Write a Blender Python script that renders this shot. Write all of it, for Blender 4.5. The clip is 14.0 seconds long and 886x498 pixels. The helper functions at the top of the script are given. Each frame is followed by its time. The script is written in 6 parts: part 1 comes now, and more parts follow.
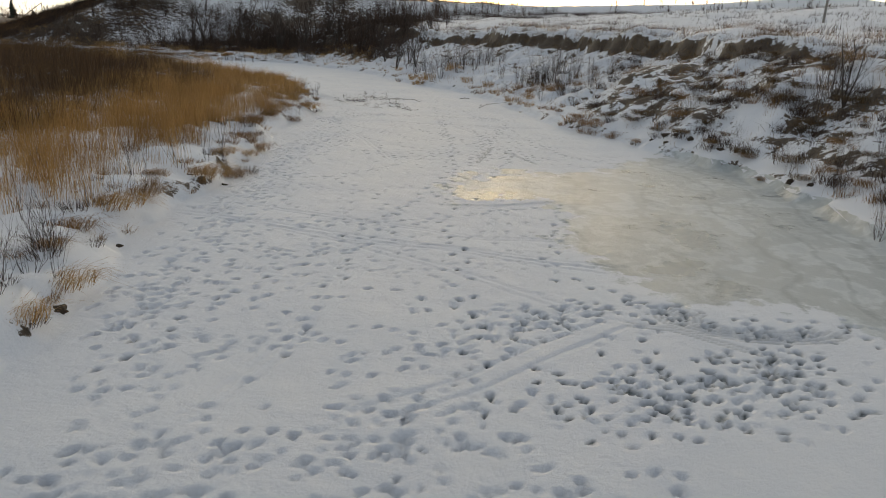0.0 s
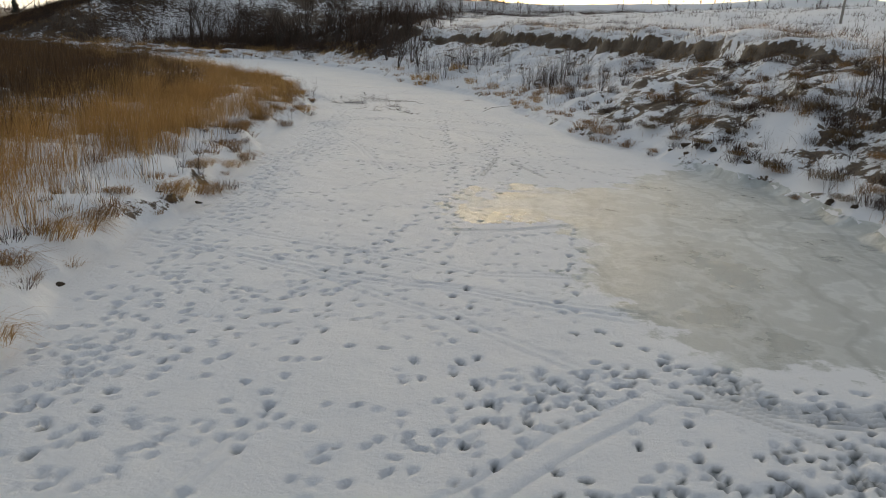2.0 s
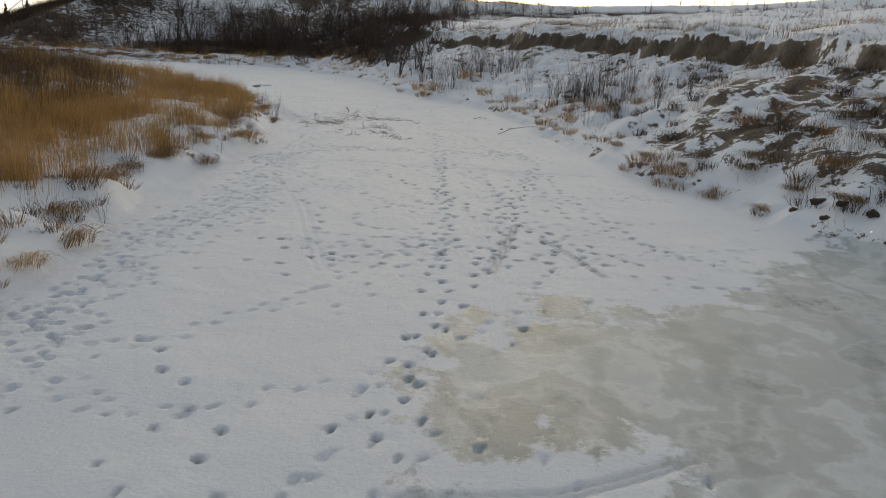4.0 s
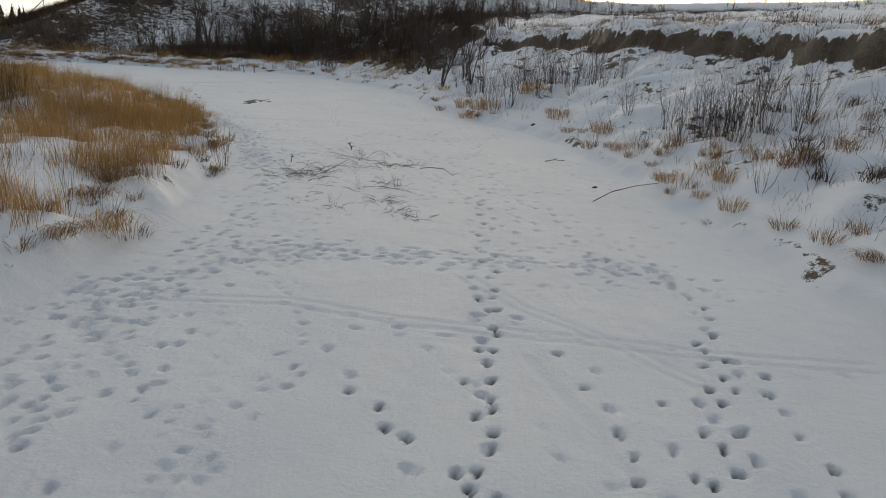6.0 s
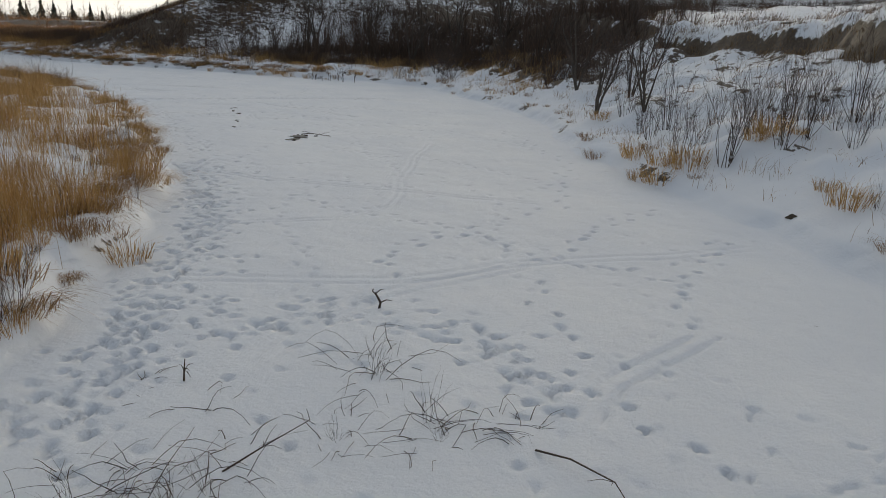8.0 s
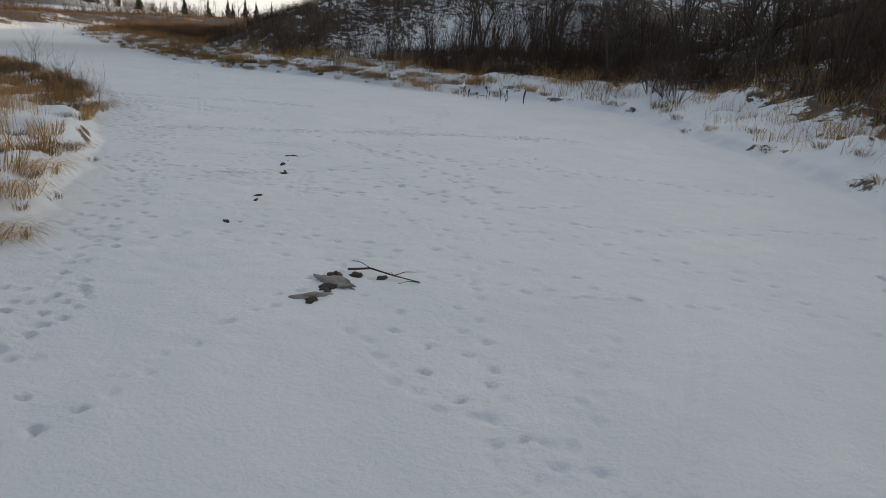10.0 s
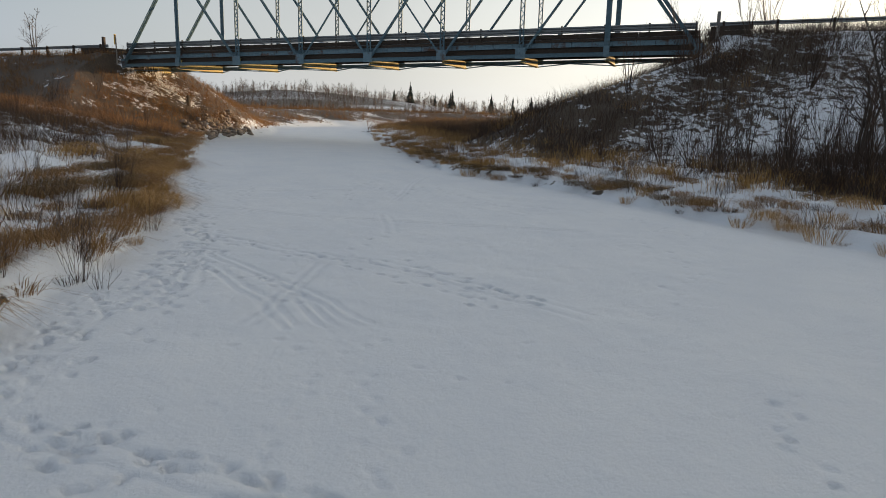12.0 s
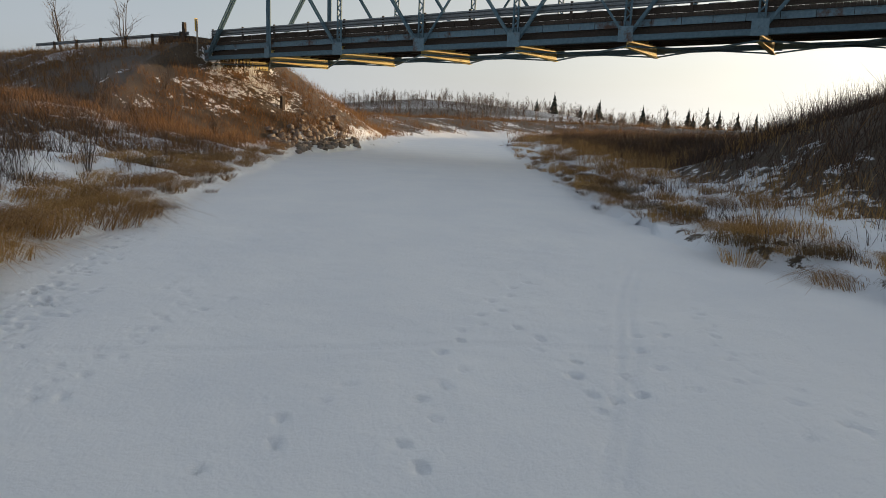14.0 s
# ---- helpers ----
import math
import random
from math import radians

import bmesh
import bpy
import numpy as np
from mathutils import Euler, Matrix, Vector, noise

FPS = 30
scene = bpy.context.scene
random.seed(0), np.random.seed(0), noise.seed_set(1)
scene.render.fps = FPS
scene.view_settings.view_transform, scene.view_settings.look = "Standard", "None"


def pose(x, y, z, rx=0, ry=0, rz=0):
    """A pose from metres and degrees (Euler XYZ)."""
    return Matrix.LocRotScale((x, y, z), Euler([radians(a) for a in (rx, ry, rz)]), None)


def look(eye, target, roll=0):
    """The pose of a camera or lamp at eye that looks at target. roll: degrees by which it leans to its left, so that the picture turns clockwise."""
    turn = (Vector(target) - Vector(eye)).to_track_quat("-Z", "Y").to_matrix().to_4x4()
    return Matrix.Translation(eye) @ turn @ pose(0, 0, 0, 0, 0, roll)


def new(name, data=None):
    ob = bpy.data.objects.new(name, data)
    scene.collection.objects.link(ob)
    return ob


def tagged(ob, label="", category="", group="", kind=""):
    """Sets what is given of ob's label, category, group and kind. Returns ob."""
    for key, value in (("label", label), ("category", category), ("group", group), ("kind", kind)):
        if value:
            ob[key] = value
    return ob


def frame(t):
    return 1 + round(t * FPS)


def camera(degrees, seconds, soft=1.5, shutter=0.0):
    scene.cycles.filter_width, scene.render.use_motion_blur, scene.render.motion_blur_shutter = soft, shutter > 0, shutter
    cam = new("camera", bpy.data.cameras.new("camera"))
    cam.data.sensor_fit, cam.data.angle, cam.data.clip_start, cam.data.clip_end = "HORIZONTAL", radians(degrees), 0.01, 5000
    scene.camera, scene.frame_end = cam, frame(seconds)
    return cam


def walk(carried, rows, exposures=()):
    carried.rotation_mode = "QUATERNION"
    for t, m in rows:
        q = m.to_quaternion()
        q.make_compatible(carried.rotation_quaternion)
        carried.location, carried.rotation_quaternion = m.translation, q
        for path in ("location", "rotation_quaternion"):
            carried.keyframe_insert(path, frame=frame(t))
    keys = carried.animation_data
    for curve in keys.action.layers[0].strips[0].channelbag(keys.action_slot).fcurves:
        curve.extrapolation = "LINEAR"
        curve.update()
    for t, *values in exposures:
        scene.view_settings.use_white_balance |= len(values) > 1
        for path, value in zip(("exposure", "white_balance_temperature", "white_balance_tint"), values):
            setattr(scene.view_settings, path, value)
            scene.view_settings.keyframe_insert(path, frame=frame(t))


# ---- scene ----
cam = camera(65.8, 14.0, 0.9)
PATH = [
    (0.0, (-0.203, 2.429, 4.99), (-0.411, 4.323, 4.384), 2.4),
    (0.5, (-0.372, 3.743, 5.02), (-0.583, 5.637, 4.412), 2.5),
    (1.0, (-0.299, 3.804, 5.097), (-0.511, 5.697, 4.487), 2.6),
    (1.5, (-0.319, 3.959, 5.097), (-0.533, 5.851, 4.486), 2.7),
    (2.0, (-0.447, 4.976, 5.083), (-0.662, 6.868, 4.47), 2.8),
    (2.5, (-0.615, 7.066, 5.1), (-0.833, 8.957, 4.486), 2.9),
    (4.8, (-1.737, 22.218, 4.465), (-2.04, 24.103, 3.869), 2.4),
    (5.0, (-1.992, 23.669, 4.439), (-2.303, 25.552, 3.843), 2.4),
    (5.5, (-2.65, 27.377, 4.403), (-3.001, 29.253, 3.805), 2.4),
    (6.0, (-3.326, 31.228, 4.381), (-3.745, 33.089, 3.781), 2.3),
    (6.5, (-4.133, 35.11, 4.31), (-4.615, 36.956, 3.709), 2.3),
    (7.0, (-5.165, 39.005, 4.222), (-5.724, 40.829, 3.622), 2.5),
    (7.5, (-6.278, 43.134, 4.25), (-6.92, 44.929, 3.644), 2.2),
    (8.0, (-7.53, 47.097, 4.302), (-8.321, 48.827, 3.687), 1.8),
    (8.2, (-8.174, 48.667, 4.292), (-9.034, 50.363, 3.674), 1.6),
    (10.3, (-18.587, 65.181, 3.679), (-19.807, 66.647, 3.077), 2.4),
    (10.5, (-19.829, 66.728, 3.665), (-21.064, 68.197, 3.103), 2.4),
    (11.0, (-23.408, 70.448, 3.604), (-24.816, 71.775, 3.1), 2.2),
    (11.5, (-27.266, 73.66, 3.492), (-28.87, 74.787, 3.098), 1.7),
    (12.0, (-31.478, 76.379, 3.392), (-33.235, 77.25, 3.0), 1.5),
    (12.5, (-36.054, 78.58, 3.39), (-37.891, 79.269, 3.0), 1.4),
    (13.0, (-40.876, 80.305, 3.234), (-42.77, 80.817, 2.847), 1.4),
    (13.5, (-46.019, 81.912, 3.147), (-47.915, 82.422, 2.767), 1.7),
    (14.0, (-51.101, 83.418, 3.063), (-52.999, 83.926, 2.69), 2.2),
]
walk(cam, [(t, look(eye, target, roll)) for t, eye, target, roll in PATH],
     [(0.0, 1.04, 6220, 9), (5.0, 1.04, 6130, 9), (8.0, 1.09, 6070, 9), (10.5, 1.08, 5900, 8), (12.0, 1.05, 5880, 8), (14.0, 1.06, 5900, 8)])

# ---- world, sun, exposure ----
SUN_AZ, SUN_EL = radians(-5.7), radians(2.7)
world = bpy.data.worlds.new("winter_sky")
scene.world = world
world.use_nodes = True
wn, wl = world.node_tree.nodes, world.node_tree.links
sky = wn.new("ShaderNodeTexSky")
sky.sky_type, sky.sun_disc = "NISHITA", False
sky.sun_elevation, sky.sun_rotation = radians(4.0), SUN_AZ
sky.air_density, sky.dust_density, sky.ozone_density = 1.0, 2.5, 1.5
wn["Background"].inputs["Strength"].default_value = 0.15
# thin high cloud veil over the clear sky
geo = wn.new("ShaderNodeTexCoord")
cloud = wn.new("ShaderNodeTexNoise")
cloud.inputs["Scale"].default_value, cloud.inputs["Detail"].default_value = 2.2, 6
squash = wn.new("ShaderNodeMapping")
squash.inputs["Scale"].default_value = (1, 1, 5)
ramp = wn.new("ShaderNodeValToRGB")
ramp.color_ramp.elements[0].position, ramp.color_ramp.elements[1].position = 0.3, 0.75
ramp.color_ramp.elements[0].color = (0.80, 0.80, 0.80, 1)
ramp.color_ramp.elements[1].color = (0.94, 0.94, 0.94, 1)
# the veil scatters most light round the sun and near the horizon
facing = wn.new("ShaderNodeVectorMath")
facing.operation = "DOT_PRODUCT"
facing.inputs[1].default_value = (math.sin(SUN_AZ) * math.cos(SUN_EL), math.cos(SUN_AZ) * math.cos(SUN_EL), math.sin(SUN_EL))
half = wn.new("ShaderNodeMath")
half.operation = "MULTIPLY_ADD"
half.inputs[1].default_value, half.inputs[2].default_value = 0.5, 0.5
glow = wn.new("ShaderNodeValToRGB")
GLOW = [(0.0, (1.15, 1.21, 1.30)), (0.5, (1.74, 1.76, 1.77)), (0.72, (2.45, 2.3, 2.06)), (0.9, (4.5, 4.1, 3.45)), (0.985, (8.5, 7.0, 4.8)), (1.0, (22.0, 16.5, 9.0))]
while len(glow.color_ramp.elements) < len(GLOW):
    glow.color_ramp.elements.new(0.5)
for e, (p, c) in zip(glow.color_ramp.elements, GLOW):
    e.position, e.color = p, (*c, 1)
rise = wn.new("ShaderNodeSeparateXYZ")
zenith = wn.new("ShaderNodeValToRGB")
zenith.color_ramp.elements[0].position, zenith.color_ramp.elements[1].position = 0.02, 0.7
zenith.color_ramp.elements[0].color = (1, 1, 1, 1)
zenith.color_ramp.elements[1].color = (0.54, 0.565, 0.60, 1)
dim = wn.new("ShaderNodeMix")
dim.data_type, dim.blend_type = "RGBA", "MULTIPLY"
dim.inputs["Factor"].default_value = 1.0
veil = wn.new("ShaderNodeMix")
veil.data_type = "RGBA"
wl.new(geo.outputs["Generated"], squash.inputs["Vector"])
wl.new(geo.outputs["Generated"], facing.inputs[0])
wl.new(geo.outputs["Generated"], rise.inputs["Vector"])
wl.new(facing.outputs["Value"], half.inputs[0])
wl.new(half.outputs["Value"], glow.inputs["Fac"])
wl.new(rise.outputs["Z"], zenith.inputs["Fac"])
wl.new(glow.outputs["Color"], dim.inputs["A"])
wl.new(zenith.outputs["Color"], dim.inputs["B"])
wl.new(squash.outputs["Vector"], cloud.inputs["Vector"])
wl.new(cloud.outputs["Fac"], ramp.inputs["Fac"])
wl.new(ramp.outputs["Color"], veil.inputs["Factor"])
wl.new(sky.outputs["Color"], veil.inputs["A"])
wl.new(dim.outputs["Result"], veil.inputs["B"])
wl.new(veil.outputs["Result"], wn["Background"].inputs["Color"])

sun_data = bpy.data.lights.new("sun", "SUN")
sun_data.energy, sun_data.angle, sun_data.color = 2.6, radians(0.6), (1.0, 0.66, 0.34)
sun = new("sun", sun_data)
SUN_WAY = Vector((math.sin(SUN_AZ) * math.cos(SUN_EL), math.cos(SUN_AZ) * math.cos(SUN_EL), math.sin(SUN_EL)))
sun.matrix_world = look(SUN_WAY * 300, (0, 0, 0))


# ---- materials ----
def material(name, rough=0.8, metal=0.0):
    mat = bpy.data.materials.new(name)
    mat.use_nodes = True
    n, l = mat.node_tree.nodes, mat.node_tree.links
    b = n["Principled BSDF"]
    b.inputs["Roughness"].default_value, b.inputs["Metallic"].default_value = rough, metal
    return mat, n, l, b


def noise_node(n, l, scale, detail=5, rough=0.6):
    pos = n.new("ShaderNodeNewGeometry")
    t = n.new("ShaderNodeTexNoise")
    t.inputs["Scale"].default_value, t.inputs["Detail"].default_value, t.inputs["Roughness"].default_value = scale, detail, rough
    l.new(pos.outputs["Position"], t.inputs["Vector"])
    return t.outputs["Fac"]


def ramp_node(n, l, fac, stops):
    r = n.new("ShaderNodeValToRGB")
    e = r.color_ramp.elements
    while len(e) < len(stops):
        e.new(0.5)
    for k, (p, c) in zip(e, stops):
        k.position, k.color = p, (*c, 1) if len(c) == 3 else c
    l.new(fac, r.inputs["Fac"])
    return r.outputs["Color"]


def mix_node(n, l, fac, a, b):
    m = n.new("ShaderNodeMix")
    m.data_type = "RGBA"
    for name, v in (("Factor", fac), ("A", a), ("B", b)):
        if isinstance(v, tuple):
            m.inputs[name].default_value = (*v, 1)
        elif isinstance(v, float):
            m.inputs[name].default_value = v
        else:
            l.new(v, m.inputs[name])
    return m.outputs["Result"]


def math_node(n, l, op, a, b=0.0):
    m = n.new("ShaderNodeMath")
    m.operation = op
    m.use_clamp = op in ("MULTIPLY_ADD",)
    for k, v in ((0, a), (1, b)):
        if isinstance(v, (int, float)):
            m.inputs[k].default_value = v
        else:
            l.new(v, m.inputs[k])
    return m.outputs[0]


def bump_node(n, l, b, height, strength, dist=0.05, under=None):
    m = n.new("ShaderNodeBump")
    m.inputs["Strength"].default_value, m.inputs["Distance"].default_value = strength, dist
    l.new(height, m.inputs["Height"])
    if under:
        l.new(under, m.inputs["Normal"])
    l.new(m.outputs["Normal"], b.inputs["Normal"])
    return m.outputs["Normal"]


def attr_node(n, name):
    a = n.new("ShaderNodeAttribute")
    a.attribute_name = name
    return a.outputs["Fac"]


def snow_ground():
    """Snow with exposed soil where the ground is steep or bare, and ice or slush where the snow has gone."""
    mat, n, l, b = material("snow", 0.75)
    big, fine = noise_node(n, l, 0.35, 5), noise_node(n, l, 9.0, 6)
    snow = ramp_node(n, l, big, [(0.3, (0.77, 0.79, 0.83)), (0.7, (0.84, 0.85, 0.87))])
    soil = ramp_node(n, l, fine, [(0.3, (0.035, 0.024, 0.016)), (0.55, (0.085, 0.058, 0.034)), (0.8, (0.16, 0.115, 0.065))])
    ragged = noise_node(n, l, 1.7, 9, 0.72)
    bare = math_node(n, l, "ADD", attr_node(n, "soil"), math_node(n, l, "MULTIPLY", math_node(n, l, "SUBTRACT", ragged, 0.5), 2.2))
    bare_mask = ramp_node(n, l, bare, [(0.47, (0, 0, 0)), (0.56, (1, 1, 1))])
    ground = mix_node(n, l, bare_mask, snow, soil)
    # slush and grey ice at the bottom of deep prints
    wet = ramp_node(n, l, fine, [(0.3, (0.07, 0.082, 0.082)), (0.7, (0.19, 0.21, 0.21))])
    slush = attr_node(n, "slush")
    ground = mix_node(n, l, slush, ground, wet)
    # bare ice sheet with frozen flow lines and thin blown snow
    warp = noise_node(n, l, 0.36, 7, 0.60)
    flow = n.new("ShaderNodeTexWave")
    flow.inputs["Scale"].default_value, flow.inputs["Distortion"].default_value, flow.inputs["Detail"].default_value = 0.17, 16, 6
    flow.inputs["Detail Scale"].default_value = 0.8
    pos = n.new("ShaderNodeNewGeometry")
    l.new(pos.outputs["Position"], flow.inputs["Vector"])
    ice_col = ramp_node(n, l, warp, [(0.3, (0.33, 0.355, 0.35)), (0.42, (0.42, 0.45, 0.445)), (0.445, (0.56, 0.59, 0.59)), (0.48, (0.45, 0.48, 0.475)), (0.53, (0.49, 0.52, 0.515)), (0.56, (0.64, 0.67, 0.67)), (0.61, (0.55, 0.58, 0.58)), (0.78, (0.62, 0.65, 0.65))])
    vein = ramp_node(n, l, flow.outputs["Fac"], [(0.0, (0.6, 0.63, 0.63)), (0.10, (1, 1, 1)), (0.5, (0.94, 0.95, 0.95)), (0.55, (1, 1, 1)), (1.0, (1, 1, 1))])
    m = n.new("ShaderNodeMix")
    m.data_type, m.blend_type = "RGBA", "MULTIPLY"
    m.inputs["Factor"].default_value = 0.5
    l.new(ice_col, m.inputs["A"])
    l.new(vein, m.inputs["B"])
    ice = attr_node(n, "ice")
    iced = math_node(n, l, "ADD", ice, math_node(n, l, "MULTIPLY", math_node(n, l, "SUBTRACT", noise_node(n, l, 1.1, 8, 0.68), 0.5), 1.5))
    ice_mask = ramp_node(n, l, iced, [(0.46, (0, 0, 0)), (0.56, (1, 1, 1))])
    l.new(mix_node(n, l, ice_mask, ground, m.outputs["Result"]), b.inputs["Base Color"])
    gloss = ramp_node(n, l, warp, [(0.35, (0.24, 0.24, 0.24)), (0.65, (0.46, 0.46, 0.46))])
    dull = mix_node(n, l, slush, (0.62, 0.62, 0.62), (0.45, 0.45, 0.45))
    l.new(mix_node(n, l, ice_mask, dull, gloss), b.inputs["Roughness"])
    low = bump_node(n, l, b, noise_node(n, l, 2.2, 6), 0.5, 0.06)
    bump_node(n, l, b, noise_node(n, l, 14.0, 7, 0.72), 0.75, 0.025, low)
    return mat


def plant(name, stops, sheen=0.0):
    mat, n, l, b = material(name, 0.7)
    g = n.new("ShaderNodeNewGeometry")
    col = ramp_node(n, l, g.outputs["Random Per Island"], stops)
    patch = noise_node(n, l, 0.8, 4)
    tint = ramp_node(n, l, patch, [(0.3, (0.72, 0.70, 0.68)), (0.7, (1.15, 1.12, 1.05))])
    m = n.new("ShaderNodeMix")
    m.data_type, m.blend_type = "RGBA", "MULTIPLY"
    m.inputs["Factor"].default_value = 1.0
    l.new(col, m.inputs["A"])
    l.new(tint, m.inputs["B"])
    l.new(m.outputs["Result"], b.inputs["Base Color"])
    if sheen:
        t = n.new("ShaderNodeBsdfTranslucent")
        l.new(m.outputs["Result"], t.inputs["Color"])
        s = n.new("ShaderNodeMixShader")
        s.inputs["Fac"].default_value = sheen
        l.new(b.outputs["BSDF"], s.inputs[1])
        l.new(t.outputs["BSDF"], s.inputs[2])
        l.new(s.outputs["Shader"], n["Material Output"].inputs["Surface"])
    return mat


def worn(name, a, c, rust=None, rough=0.6, metal=0.0, scale=3.0, amount=0.62):
    """Two-tone surface with fine grain and, if given, rust or stain patches."""
    mat, n, l, b = material(name, rough, metal)
    col = ramp_node(n, l, noise_node(n, l, scale * 4, 6), [(0.3, a), (0.7, c)])
    if rust:
        mask = ramp_node(n, l, noise_node(n, l, scale * 0.45, 8, 0.7), [(amount - 0.05, (0, 0, 0)), (amount + 0.05, (1, 1, 1))])
        col = mix_node(n, l, mask, col, rust)
    l.new(col, b.inputs["Base Color"])
    bump_node(n, l, b, noise_node(n, l, scale * 14, 4), 0.3, 0.01)
    return mat


SNOW = snow_ground()
GOLD = plant("dry_golden_grass", [(0.0, (0.29, 0.165, 0.055)), (0.5, (0.49, 0.30, 0.105)), (1.0, (0.64, 0.44, 0.20))], 0.35)
TAN = plant("dry_tan_grass", [(0.0, (0.16, 0.088, 0.036)), (0.5, (0.31, 0.178, 0.072)), (1.0, (0.45, 0.29, 0.13))], 0.3)
RUSSET = plant("russet_grass", [(0.0, (0.12, 0.060, 0.024)), (0.5, (0.23, 0.120, 0.045)), (1.0, (0.36, 0.20, 0.08))], 0.3)
BRUSH = plant("dark_brush", [(0.0, (0.035, 0.021, 0.015)), (0.5, (0.068, 0.040, 0.027)), (1.0, (0.12, 0.075, 0.048))])
TWIG = plant("bare_twigs", [(0.0, (0.030, 0.020, 0.016)), (0.6, (0.070, 0.045, 0.034)), (1.0, (0.13, 0.09, 0.065))])
BARK = worn("grey_bark", (0.05, 0.040, 0.032), (0.12, 0.10, 0.082), rough=0.9)
REED = plant("brown_reeds", [(0.0, (0.055, 0.032, 0.016)), (0.5, (0.105, 0.062, 0.030)), (1.0, (0.19, 0.12, 0.06))], 0.2)
THATCH_BROWN = plant("brown_thatch", [(0.0, (0.07, 0.045, 0.018)), (0.5, (0.14, 0.09, 0.038)), (1.0, (0.26, 0.17, 0.075))], 0.2)
SPRUCE = plant("spruce_needles", [(0.0, (0.012, 0.018, 0.012)), (1.0, (0.035, 0.045, 0.028))])
STEEL = worn("weathered_blue_steel", (0.075, 0.135, 0.175), (0.13, 0.21, 0.25), (0.06, 0.042, 0.032), 0.6, 0.0, 1.4, 0.70)
FASCIA = worn("faded_blue_panel", (0.12, 0.20, 0.25), (0.20, 0.29, 0.34), (0.10, 0.055, 0.035), 0.6, 0.0, 1.6, 0.58)
GALV = worn("galvanised_rail", (0.20, 0.21, 0.215), (0.30, 0.31, 0.315), None, 0.45, 0.6, 2.0)
TIMBER = worn("dark_old_timber", (0.035, 0.026, 0.020), (0.085, 0.064, 0.048), None, 0.9, 0.0, 3.0)
PALE = worn("weathered_pale_post", (0.22, 0.20, 0.175), (0.38, 0.35, 0.31), None, 0.85, 0.0, 4.0)
STONE = worn("riprap_stone", (0.13, 0.105, 0.085), (0.30, 0.26, 0.22), (0.06, 0.05, 0.042), 0.9, 0.0, 1.5)
YELLOW = worn("yellow_marker", (0.55, 0.36, 0.05), (0.66, 0.45, 0.08), None, 0.6, 0.0, 3.0)
# yellow base puts low sunlight on the floor beams into the colour, plus rust
SUN_OCHRE = worn("sunlit_yellow_steel", (0.46, 0.36, 0.12), (0.60, 0.48, 0.17), (0.12, 0.07, 0.04), 0.7, 0.0, 2.0, 0.66)
CLOD = worn("frozen_soil", (0.035, 0.025, 0.018), (0.10, 0.075, 0.05), None, 0.95, 0.0, 4.0)


# ---- mesh helpers ----
def mesh_from(name, verts, faces, mat, smooth=False):
    me = bpy.data.meshes.new(name)
    verts, faces = np.asarray(verts, dtype=np.float32), np.asarray(faces, dtype=np.int32)
    k = faces.shape[1]
    me.vertices.add(len(verts))
    me.vertices.foreach_set("co", verts.ravel())
    me.loops.add(faces.size)
    me.loops.foreach_set("vertex_index", faces.ravel())
    me.polygons.add(len(faces))
    me.polygons.foreach_set("loop_start", np.arange(0, faces.size, k, dtype=np.int32))
    me.polygons.foreach_set("use_smooth", np.full(len(faces), smooth))
    me.update(calc_edges=True)
    me.materials.append(mat)
    return me


def empty(name, at, label, category, group="", kind=""):
    ob = new(name)
    ob.location = at
    ob.empty_display_size = 0.3
    return tagged(ob, label, category, group, kind)


def part(name, verts, faces, mat, parent, label="", smooth=False):
    """One mesh object under a thing; verts in world metres, the thing unrotated."""
    root = parent
    base = Vector((0, 0, 0))
    while root:
        base += root.location
        root = root.parent
    ob = new(name, mesh_from(name, np.asarray(verts) - np.array(base), faces, mat, smooth))
    ob.parent = parent
    if label:
        ob["label"] = label
    return ob


def unit(v):
    v = np.asarray(v, float)
    return v / np.linalg.norm(v)


def beam(p, q, w, h, up=(0, 0, 1)):
    """Box from p to q, w across and h along up."""
    p, q = np.asarray(p, float), np.asarray(q, float)
    a = unit(q - p)
    s = np.cross(a, up)
    s = unit(s) if np.linalg.norm(s) > 1e-6 else np.array((1.0, 0, 0))
    u = np.cross(s, a)
    v = [c + s * i * w / 2 + u * j * h / 2 for c in (p, q) for i, j in ((-1, -1), (1, -1), (1, 1), (-1, 1))]
    return np.array(v), np.array([(0, 3, 2, 1), (4, 5, 6, 7), (0, 1, 5, 4), (1, 2, 6, 5), (2, 3, 7, 6), (3, 0, 4, 7)])


def joined(pieces):
    vs, fs, n = [], [], 0
    for v, f in pieces:
        vs.append(v)
        fs.append(np.asarray(f) + n)
        n += len(v)
    return np.concatenate(vs), np.concatenate(fs)


